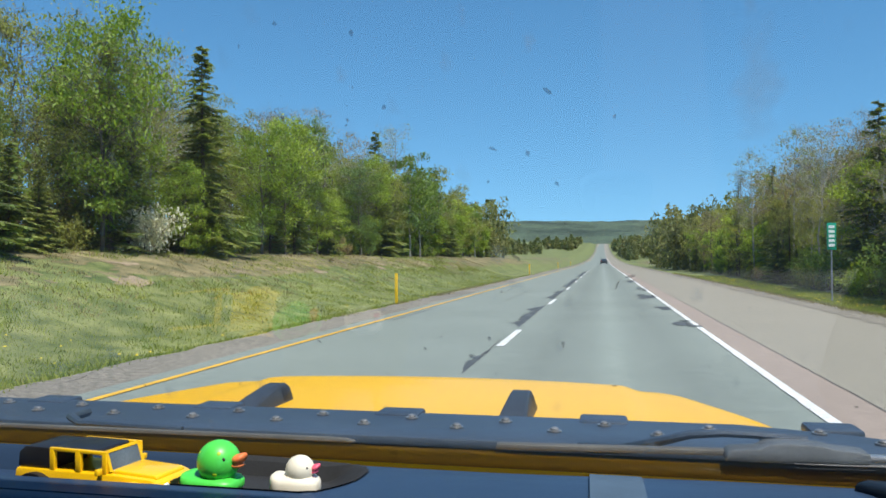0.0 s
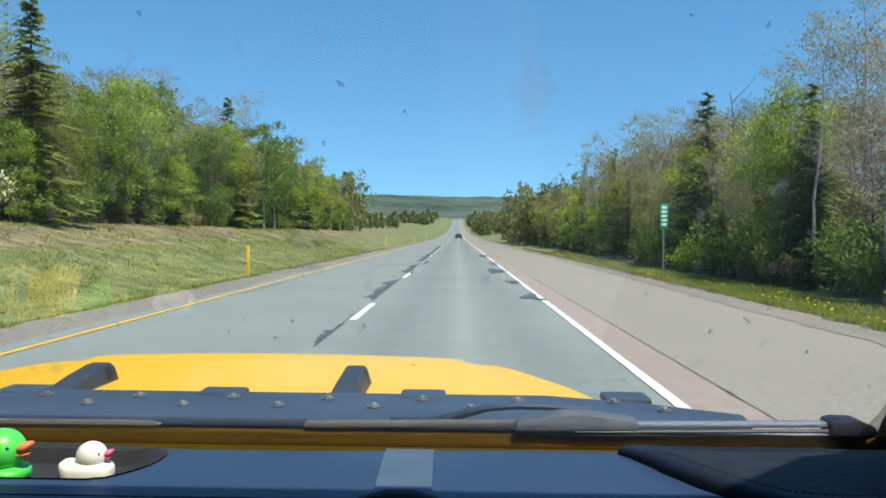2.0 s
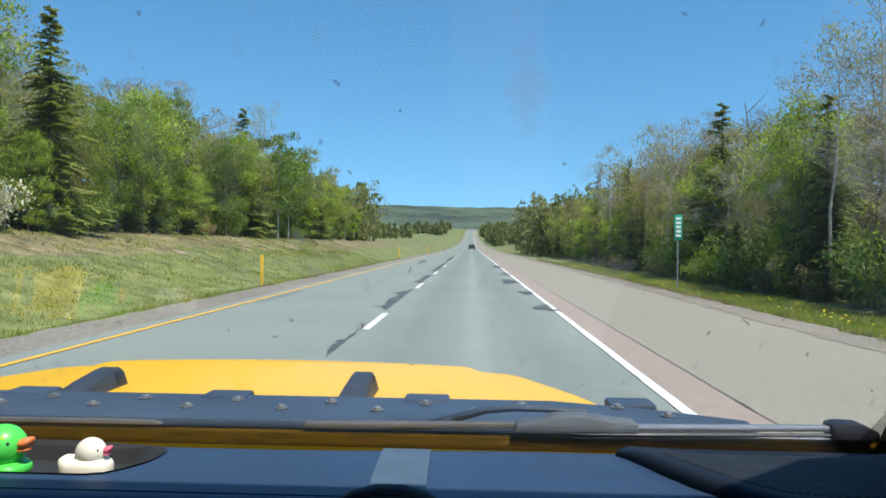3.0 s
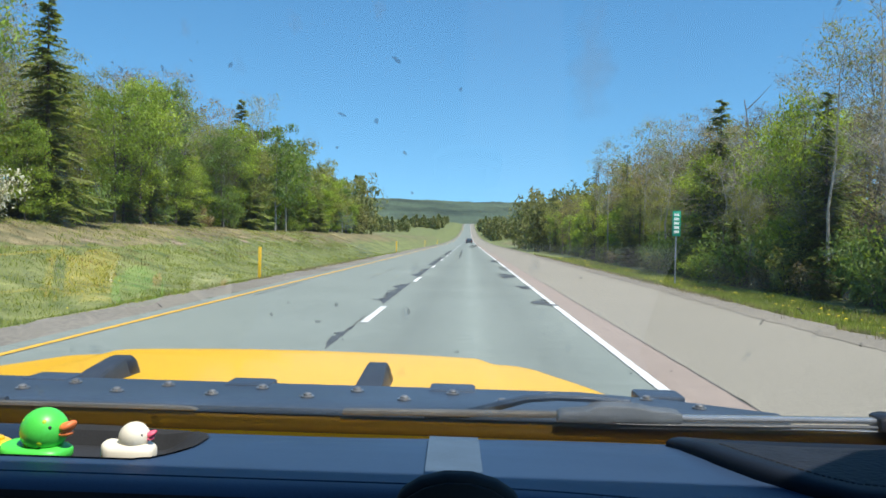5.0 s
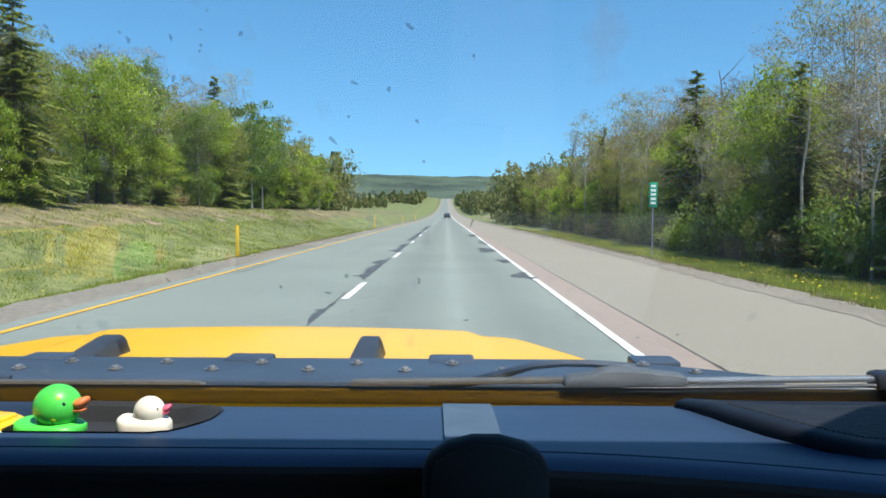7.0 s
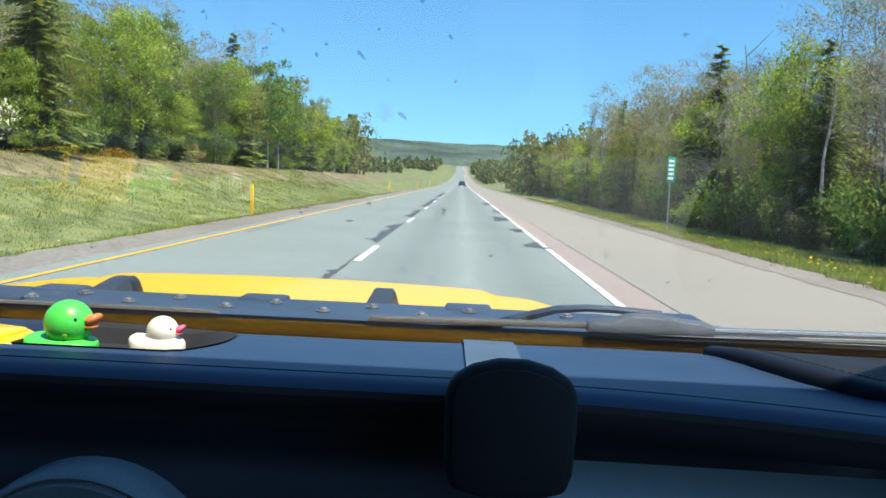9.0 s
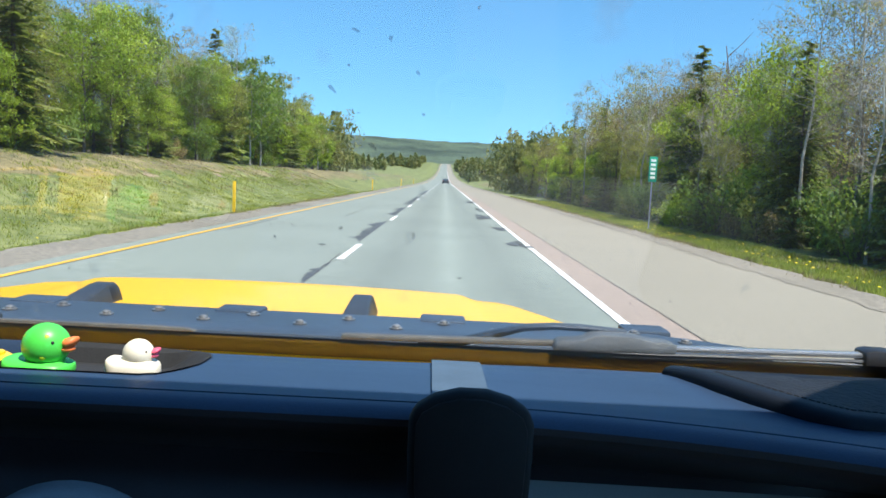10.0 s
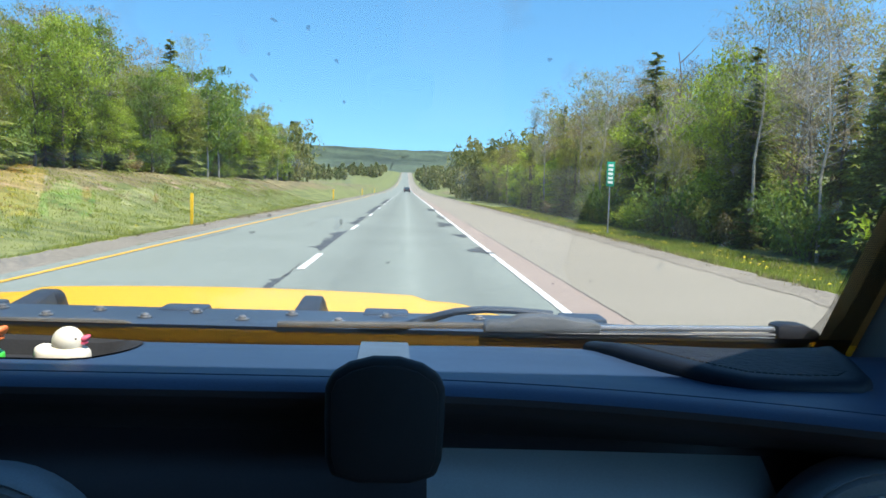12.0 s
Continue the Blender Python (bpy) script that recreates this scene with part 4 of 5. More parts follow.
hood = part("hood", Geo().grid(hood_at, lin(-1, 1, 81), lin(0, 1, 46)), YELLOW_PAINT, suv, "glossy yellow painted hood")
g = Geo()
edge = [hood_at(-1, v) for v in lin(0, 1, 20)] + [hood_at(u, 1) for u in lin(-1, 1, 30)][1:-1] + [hood_at(1, v) for v in lin(1, 0, 20)]
g.grid(lambda i, d: (edge[int(i)][0] * (1 + 0.01 * d), edge[int(i)][1] + 0.004 * d, edge[int(i)][2] * (1 - d) + 0.62 * d), range(len(edge)), (0, 0.02, 0.3, 1))
part("front_body", g, YELLOW_PAINT, suv)


def hood_bump(x, y):
    """A rubber rest on the hood: a wedge; a black slab gives the dark of its hollow."""
    side = [(-0.25, 0.0), (-0.20, 0.010), (-0.07, 0.036), (0.005, 0.046), (0.035, 0.046), (0.05, 0.036), (0.052, 0.0)]
    g = Geo().prism([(p + y, q + 1.165) for p, q in side], x - 0.033 - CX, x + 0.033 - CX, axis="x")
    g.v = [(x - CX + (px - x + CX) * (1 - 0.42 * max(0.0, (pz - 1.165) / 0.046)), py, pz) for px, py, pz in g.v]
    b = part("hood_rest", g, BLACK_RUBBER, hood, "black rubber rest", bevel=0.009, segments=3)
    part("socket", own(Geo().add([(x + 0.0302 - 0.0005, y + 0.002, 1.176), (x + 0.0302 - 0.0005, y + 0.045, 1.176), (x + 0.0215, y + 0.040, 1.204), (x + 0.0215, y + 0.002, 1.204), (x + 0.020, y + 0.002, 1.176), (x + 0.020, y + 0.045, 1.176), (x + 0.014, y + 0.040, 1.204), (x + 0.014, y + 0.002, 1.204)], [(0, 1, 2, 3), (7, 6, 5, 4), (0, 4, 5, 1), (1, 5, 6, 2), (2, 6, 7, 3), (3, 7, 4, 0)])), TOY_BLACK, b, bevel=0.001)


hood_bump(-0.160, 1.50)
hood_bump(-0.690, 1.50)

# cowl plate with its bolts and front tabs
outline = [(-1.20, 0.86), (0.385, 0.86), (0.39, 0.905), (0.28, 0.962), (0.165, 0.998), (-0.985, 0.998), (-1.10, 0.962), (-1.21, 0.905)]
cowl = part("cowl_panel", own(Geo().prism(outline, 1.256, 1.270)), BLACK_STEEL, suv, "black steel cowl plate with bolts", bevel=0.004)
for k in range(-3, 3):
    x = -0.265 + 0.267 * k
    part("tab", own(Geo().box(x - 0.030, x + 0.030, 0.970, 1.016, 1.260, 1.2725)), BLACK_STEEL, cowl, bevel=0.004)


def bolt(x, y):
    b = own(Geo().lathe([(0.0085, 0.0), (0.0085, 0.0014), (0.0052, 0.0016), (0.0052, 0.0036), (0.0034, 0.0050), (0.0008, 0.0055)], (x, y, 1.2705), n=12))
    part("bolt", b, BOLT_STEEL, cowl)


for k in range(-5, 5):
    bolt(-0.240 + 0.1215 * k, 0.958)
    bolt(-0.173 + 0.118 * k, 0.916)
part("cowl_front_face", own(Geo().box(-1.2, 0.4, 0.86, 0.875, 1.10, 1.256)), BLACK_STEEL, cowl)

# windscreen: frame, print, glass
LEAN_Y = 0.655                                   # the glass goes back by this for a metre up


def glass_y(z):
    return 0.655 - LEAN_Y * (z - 1.31)


GL, GR, GB, GT = -1.26, 0.438, 1.283, 1.90
pane = part("windscreen", own(Geo().grid(lambda x, z: (x, glass_y(z), z), lin(GL, GR, 9), lin(GB, GT, 9))), GLASS, suv, "clear windscreen with dried splashes")
pane.visible_shadow = False
# added veil that hazes the view, with the splash smears in it
part("dust_film", own(Geo().grid(lambda x, z: (x, glass_y(z) + 0.005, z), lin(GL + 0.01, GR - 0.002, 9), lin(1.3135, GT - 0.01, 9))), GLASS_VEIL, pane, "thin added haze veil with dried splash smears").visible_shadow = False
for low, high, mat, name in ((GB, 1.3015, FRIT, "printed_band"), (1.3015, 1.3075, FRIT_DOTS, "dotted_band"), (1.3075, 1.3128, FRIT_THIN, "printed_band")):
    part(name, own(Geo().grid(lambda x, z: (x, glass_y(z) - 0.0015, z), lin(GL, GR, 5), (low, high))), mat, pane, "black dotted print" if name == "dotted_band" else "black print along the glass edge")
frame_part = part("windscreen_frame", own(Geo().prism([(0.664, 1.24), (0.70, 1.24), (0.70, 1.287), (0.684, 1.3040), (0.669, 1.3040), (0.664, 1.298)], GL - 0.03, GR + 0.03, axis="x")), YELLOW_PAINT, suv, "yellow lower windscreen frame", bevel=0.003)


def pillar(x0, x1, mat, name, label, back=0.05):
    quad = lambda z: [(x0, glass_y(z) - 0.002, z), (x1, glass_y(z) - 0.002, z), (x1, glass_y(z) - back, z), (x0, glass_y(z) - back, z)]
    v = quad(1.20) + quad(1.95)
    return part(name, own(Geo().add(v, [(0, 1, 2, 3), (7, 6, 5, 4), (0, 4, 5, 1), (1, 5, 6, 2), (2, 6, 7, 3), (3, 7, 4, 0)])), mat, suv, label, bevel=0.008)


def side_edge(z):
    """The inner edge of the side print, which bends in towards the lower corner."""
    return 0.401 - 0.012 * smooth_step(1.345, 1.31, z)


for low, high, mat in ((0.0, 0.5, FRIT_SIDE), (0.5, 1.0, FRIT_EDGE)):
    part("printed_band", own(Geo().grid(lambda u, z: (side_edge(z) + (GR - side_edge(z)) * u, glass_y(z) - 0.0015, z), (low, high), lin(1.3128, GT, 24))), mat, pane, "dotted pillar print, browned for the sunlit pillar behind")
part("pillar_skin", own(Geo().grid(lambda x, z: (x, glass_y(z) + 0.012, z), (0.414, 0.50), lin(1.20, 1.93, 6))), PILLAR_SKIN, frame_part)
pillar(0.440, 0.52, TRIM_GREY, "pillar_trim", "grey plastic pillar trim", 0.16)
pillar(-1.34, -1.262, TRIM_GREY, "pillar_trim", "grey plastic pillar trim", 0.16)
part("grab_handle", own(Geo().tube([(0.440, 0.545, 1.315), (0.428, 0.535, 1.325), (0.424, 0.515, 1.36), (0.428, 0.49, 1.40), (0.440, 0.485, 1.41)], 0.007, 10)), TOY_BLACK, suv, "black grab handle on the pillar trim")
part("header_rail", own(Geo().box(-1.30, 0.50, 0.19, 0.28, 1.88, 1.96)), DARK_TRIM, suv, bevel=0.01)

# small dark insect specks on the outer face of the glass
r, n = random.Random(21), Geo()
for i in range(210):
    x, z, s = r.uniform(-0.55, 0.42), r.uniform(1.36, 1.75), 0.0017 * r.uniform(0.25, 1.0) ** 1.5
    if i % 3 == 0:
        x, z = r.gauss(-0.19, 0.10), r.gauss(1.53, 0.05)
    slant, long = r.uniform(0, 3.1), r.uniform(1.0, 2.6)
    rim = []
    for a in lin(0, 5.7, 11):
        u, v = s * long * math.cos(a) * r.uniform(0.5, 1.2), s * math.sin(a) * r.uniform(0.5, 1.2)
        px, pz = x + u * math.cos(slant) - v * math.sin(slant), z + u * math.sin(slant) + v * math.cos(slant)
        rim.append((px, glass_y(pz) + 0.002, pz))
    n.add(rim, [tuple(range(11))])
tagged(part("speck", own(n), DIRT_DARK, pane, "dark insect specks on the glass"), kind="stuff").visible_shadow = False

# wipers
wiper = part("wiper", own(Geo().tube([(-0.02, 0.80, 1.282), (0.02, 0.73, 1.300), (0.055, 0.695, 1.3175), (0.074, 0.687, 1.3245), (0.10, 0.684, 1.3275), (0.125, 0.683, 1.3275), (0.165, 0.682, 1.3255)], [0.006, 0.005, 0.0042, 0.0036, 0.0034, 0.0034, 0.003], 8)), BLACK_STEEL, suv, "black wiper arm")


def blade_z(x):
    return 1.3120 + 0.0172 * x


rail_l, rail_r = lin(-0.09, 0.11, 8), lin(0.195, 0.372, 8)
blade_parts = ((rail_l, RAIL_GREY, 0.0024, 0.672), (rail_r, WIPER_METAL, 0.0024, 0.664))
for pts, mat, half, front in blade_parts:
    part("blade", own(Geo().prism([(x, blade_z(x) - half) for x in pts] + [(x, blade_z(x) + half) for x in reversed(pts)], front, front + 0.010, axis="y")), mat, wiper, bevel=0.0012)
for off, thick, mat in ((-0.0044, 0.0018, BLACK_RUBBER), (0.0004, 0.0006, BLACK_RUBBER), (-0.0076, 0.0011, WIPER_METAL)):
    part("rubber_lip", own(Geo().tube([(x, 0.662, blade_z(x) + off) for x in lin(0.15, 0.37, 8)], thick, 6)), mat, wiper)
hump = [(0.098, 1.3095), (0.206, 1.3115), (0.206, 1.3205), (0.196, 1.3222), (0.180, 1.3232), (0.172, 1.3252), (0.162, 1.3260), (0.142, 1.3262), (0.132, 1.3252), (0.124, 1.3212), (0.104, 1.3195), (0.099, 1.3165)]
part("connector", own(Geo().prism(hump, 0.660, 0.682, axis="y")), GREY_PLASTIC, wiper, "faded grey blade connector", bevel=0.0025)
part("end_cap", own(Geo().prism([(0.372, 1.3065), (0.370, 1.3230), (0.378, 1.3250), (0.396, 1.3245), (0.412, 1.3175), (0.410, 1.309), (0.39, 1.3035)], 0.658, 0.680, axis="y")), TOY_BLACK, wiper, "black blade end cap", bevel=0.003)
wiper = part("wiper", own(Geo().tube([(-0.62, 0.83, 1.290), (-0.57, 0.74, 1.305), (-0.52, 0.69, 1.311), (-0.40, 0.683, 1.311)], [0.006, 0.005, 0.004, 0.003], 8)), BLACK_STEEL, suv, "black wiper arm")
part("blade", own(Geo().prism([(-0.80, 1.3062), (-0.222, 1.3080), (-0.220, 1.3092), (-0.228, 1.3112), (-0.25, 1.3118), (-0.80, 1.3100)], 0.672, 0.678, axis="y")), RAIL_GREY, wiper, bevel=0.002)
part("rubber_lip", own(Geo().tube([(-0.80, 0.675, 1.3060), (-0.225, 0.675, 1.3078)], 0.0008, 6)), BLACK_RUBBER, wiper)

# dashboard: padded top with a tray, a rolled edge, a recess and the lower panel
PROFILE = [(0.668, 1.272), (0.64, 1.293), (0.615, 1.3040), (0.60, 1.3080), (0.58, 1.3118), (0.56, 1.3140), (0.54, 1.3150), (0.52, 1.3155), (0.505, 1.3157), (0.49, 1.3158), (0.475, 1.3153), (0.4745, 1.3143), (0.4730, 1.3143), (0.4725, 1.3152), (0.466, 1.3148), (0.460, 1.3130), (0.4565, 1.3095), (0.4555, 1.3055), (0.4585, 1.3005), (0.468, 1.293), (0.480, 1.284), (0.484, 1.276), (0.470, 1.2705), (0.452, 1.264), (0.438, 1.254), (0.427, 1.240), (0.417, 1.22), (0.392, 1.15), (0.41, 1.05)]


PROFILE = [tuple(Vector(PROFILE[i]).lerp(Vector(PROFILE[i + 1]), k / 4)) if i < 10 else PROFILE[i] for i in range(len(PROFILE)) for k in range(4 if i < 10 else 1)]


def in_tray(x, y):
    """How deep a place lies in the tray: 0 outside, 1 on its floor."""
    end = -0.168 - 0.020 * ((y - 0.552) / 0.045) ** 2
    return smooth_step(end, end - 0.034, x) * smooth_step(0.503, 0.510, y) * smooth_step(0.603, 0.594, y) * smooth_step(-0.62, -0.57, x)


def dash_at(x, i):
    y, z = PROFILE[int(i)]
    i -= 30
    back = smooth_step(0.64, 0.48, y) * smooth_step(23.0, 19.0, i)
    far = smooth_step(0.52, 0.6, y)
    y -= 0.60 * max(0.0, x + 0.02) ** 2 * back
    z += far * (0.003 * smooth_step(-0.1, 0.12, x) + 0.003 * smooth_step(-0.18, -0.28, x))
    if 0.485 < y < 0.61:
        z -= (0.0170 + 0.0062 * smooth_step(-0.312, -0.325, x)) * in_tray(x, y)
    return (x, y, z)


xs_dash = lin(-1.24, -0.66, 12) + lin(-0.64, -0.60, 5) + lin(-0.58, -0.22, 19) + lin(-0.217, -0.150, 31) + lin(-0.145, 0.445, 40)
split = 46
dash = part("dashboard", own(Geo().grid(dash_at, xs_dash, range(0, split + 1))), DASH_VINYL, suv, "dark padded dashboard top with a stitched edge")
# from the rolled edge down, blackened colour replaces the shade of the recess
part("lower_panel", own(Geo().grid(dash_at, xs_dash, range(split, 53))), LOWER_VINYL, dash, "lower dash panel darkened for shade")
# the middle piece is paler: the glow on the right is in its colour
for x0, x1, skin, words in ((-1.24, 0.042, LOWER_VINYL, "lower dash panel darkened for shade"), (0.042, 0.262, PANEL_GREY, "passenger dash panel, paler for the light on it"), (0.262, 0.445, LOWER_VINYL, "lower dash panel darkened for shade")):
    part("lower_panel", own(Geo().grid(dash_at, lin(x0, x1, 24), range(52, len(PROFILE)))), skin, dash, words)

# tray liner: mat colour and the shade of the recess in one dark sheet
liner, rows, cols = Geo(), range(len(PROFILE)), [x for x in xs_dash if -0.31 < x < -0.15]
for a, b in zip(cols, cols[1:]):
    for i in rows[:-1]:
        corners = [dash_at(a, i), dash_at(b, i), dash_at(b, i + 1), dash_at(a, i + 1)]
        if PROFILE[i][0] > 0.48 and max(in_tray(x, y) for x, y, z in corners) > 0.05:
            liner.add([(x, y, z + 0.0012) for x, y, z in corners], [(0, 1, 2, 3)])
part("tray_mat", own(liner), TRAY_MAT, dash, "dark rubber tray mat with the recess shade in its colour")


def ring(name, x, z, y, radius):
    v = part(name, own(Geo().lathe([(radius, 0.02), (radius, -0.004), (radius * 0.93, -0.010), (radius * 0.80, -0.010), (radius * 0.74, -0.003), (radius * 0.72, 0.02)], (x, y, z), "y", 40)), VENT_RING, dash, "round air vent with a grey ring")
    part("bezel", own(Geo().lathe([(radius * 1.012, 0.01), (radius * 1.012, -0.006), (radius * 0.985, -0.0085), (radius * 0.965, -0.0075), (radius * 0.965, 0.01)], (x, y, z), "y", 40)), VENT_RING, v)
    part("rim", own(Geo().lathe([(radius * 0.80, 0.004), (radius * 0.80, -0.0125), (radius * 0.765, -0.0125), (radius * 0.75, 0.004)], (x, y, z), "y", 40)), PANEL_GREY, v)
    for k in range(-2, 3):
        w = math.sqrt(max(0.0, (radius * 0.72) ** 2 - (k * radius * 0.26) ** 2))
        part("vane", own(Geo().box(x - w, x + w, y + 0.002, y + 0.012, z + k * radius * 0.26 - 0.002, z + k * radius * 0.26 + 0.002)), TOY_BLACK, v, bevel=0.001)
    part("hub", own(Geo().lathe([(radius * 0.73, 0.016), (radius * 0.73, 0.018)], (x, y, z), "y", 30)), TOY_BLACK, v)


ring("air_vent", 0.308, 1.2215, 0.408, 0.064)
ring("air_vent", -0.206, 1.207, 0.406, 0.068)

# padded speaker cover in the corner
pad = [(0.172, 0.590, 1.3115), (0.182, 0.560, 1.3155), (0.193, 0.532, 1.3165), (0.208, 0.503, 1.3170), (0.230, 0.472, 1.3165), (0.251, 0.460, 1.3150), (0.283, 0.457, 1.3140), (0.326, 0.458, 1.3140), (0.340, 0.470, 1.3150), (0.362, 0.530, 1.3160), (0.385, 0.590, 1.3115), (0.400, 0.628, 1.3010), (0.350, 0.640, 1.2985), (0.270, 0.640, 1.2985), (0.215, 0.632, 1.3010), (0.182, 0.612, 1.3070)]
cx, cy = 0.285, 0.55
n = Geo()
levels = ((1.0, -0.012), (1.0, 0.0), (0.995, 0.0035), (0.98, 0.0062), (0.95, 0.0078), (0.91, 0.0084), (0.84, 0.0084), (0.80, 0.0080))
for s, up in levels:
    n.v += [(cx + (x - cx) * s, cy + (y - cy) * s, z + up) for x, y, z in pad]
k = len(pad)
n.f = [(i * k + j, i * k + (j + 1) % k, (i + 1) * k + (j + 1) % k, (i + 1) * k + j) for i in range(len(levels) - 1) for j in range(k)]
cover = part("speaker_cover", own(n), PAD_VINYL, dash, "padded dark speaker cover with stitching")
n = Geo().add([(cx + (x - cx) * 0.80, cy + (y - cy) * 0.80, z + 0.0080) for x, y, z in pad] + [(cx, cy, 1.3235)], [(j, (j + 1) % k, k) for j in range(k)])
part("speaker_cloth", own(n), MESH_CLOTH, cover, "grained black leather insert")
ridge = [(cx + (x - cx) * 0.81, cy + (y - cy) * 0.81, z + 0.0083) for x, y, z in pad[1:9]]
for i in range(len(ridge) - 1):
    a, b = Vector(ridge[i]), Vector(ridge[i + 1])
    for j in range(6):
        part("stitch", own(Geo().tube([a.lerp(b, (j + 0.15) / 6), a.lerp(b, (j + 0.8) / 6)], 0.0006, 5)), TRAY_MAT, cover)

# plain cabin shell behind and above the eye
part("roof", own(Geo().box(-1.32, 0.52, -2.0, 0.24, 1.95, 2.01)), DARK_TRIM, suv)
part("rear_wall", own(Geo().box(-1.32, 0.52, -2.04, -2.0, 0.5, 1.96)), DARK_TRIM, suv)
for x0, x1 in ((-1.34, -1.315), (0.495, 0.52)):
    part("door_lining", own(Geo().box(x0, x1, -1.99, 0.60, 0.51, 1.262 if x0 < 0 else 1.222)), DARK_TRIM, suv)
for x0, x1 in ((-1.36, -1.32), (0.52, 0.56)):
    part("door_panel", own(Geo().box(x0, x1, -2.0, 0.62, 0.5, 1.24 if x0 < 0 else 1.19)), YELLOW_PAINT, suv, "yellow door panel")
    # added dark cap, out of view: stops yellow door tops mirroring in the glass
    part("door_sill", own(Geo().box(x0 - 0.004, x1 + 0.004, -2.0, 0.62, 1.24 if x0 < 0 else 1.19, 1.26 if x0 < 0 else 1.22)), DARK_TRIM, suv, "unseen black cap that hides the door top from reflection", bevel=0.004)
    # unseen wall; the left one covers the side window to darken the dash
    part("side_wall", own(Geo().box(x0, x1, -2.0, 0.25 if x0 < 0 else -1.7, 1.26 if x0 < 0 else 1.22, 1.95)), DARK_TRIM, suv)
    part("cowl_side", own(Geo().box(x0 + 0.02 if x0 < 0 else x0 - 0.06, x1 + 0.06 if x0 < 0 else x1 - 0.02, 0.62, 1.0, 0.55, 1.14)), YELLOW_PAINT, suv)
part("cabin_floor", own(Geo().box(-1.32, 0.52, -2.0, 0.75, 0.46, 0.5)), CARPET, suv)
part("bulkhead", own(Geo().box(-1.3, 0.5, 0.74, 0.78, 0.5, 1.24)), DARK_TRIM, suv)
for x in (-1.16, 0.36):
    for y in (1.55, -1.35):
        w = part("wheel", own(Geo().lathe([(0.25, -0.13), (0.38, -0.12), (0.40, -0.09), (0.40, 0.09), (0.38, 0.12), (0.25, 0.13)], (x, y, 0.40), "x", 28)), TYRE, suv, "black off-road tyre")
        part("rim", own(Geo().lathe([(0.24, -0.11), (0.24, 0.11)], (x, y, 0.40), "x", 20)), BLACK_STEEL, w)

# ---- things on the dashboard ----
holder = thing("phone_holder", "black phone pad on a grey strap clipped to the dash", "phone holder")
n = Geo()
sections = [(0.010, 0.600, 1.3080), (0.0105, 0.585, 1.3155), (0.011, 0.560, 1.3180), (0.012, 0.50, 1.3185), (0.013, 0.465, 1.3185), (0.0145, 0.44, 1.3180), (0.0155, 0.412, 1.317)]
n.grid(lambda i, u: (sections[int(i)][0] + u * 0.0185, sections[int(i)][1], sections[int(i)][2]), range(len(sections)), (-1, -0.5, 0, 0.5, 1))
top = len(n.v)
n.grid(lambda i, u: (sections[int(i)][0] + u * 0.0185, sections[int(i)][1], sections[int(i)][2] - 0.0022), range(len(sections)), (-1, -0.5, 0, 0.5, 1))
for i in range(len(sections) - 1):
    for e in (0, 4):
        n.f.append((i * 5 + e, (i + 1) * 5 + e, top + (i + 1) * 5 + e, top + i * 5 + e))
part("strap", n, STRAP, holder, "grey-blue strap")
shape = [(-0.0368, 0.019), (-0.0335, 0.0268), (-0.0225, 0.0335), (-0.008, 0.0372), (0.008, 0.0372), (0.0225, 0.0335), (0.0335, 0.0268), (0.0368, 0.019), (0.0370, 0.0), (0.0360, -0.024), (0.0325, -0.0345), (0.0165, -0.0388), (-0.0165, -0.0388), (-0.0325, -0.0345), (-0.0360, -0.024), (-0.0370, 0.0)]
plate = part("pad", Geo().prism([(0.0158 + x * 0.905, 1.3095 + z * 0.94) for x, z in shape], 0.401, 0.413, axis="y"), HOLDER, holder, "rounded black rubber pad", bevel=0.0035, segments=3)
part("face", Geo().prism([(0.0158 + x * 0.80, 1.3095 + z * 0.84) for x, z in shape], 0.3992, 0.402, axis="y"), HOLDER, plate, bevel=0.0008)


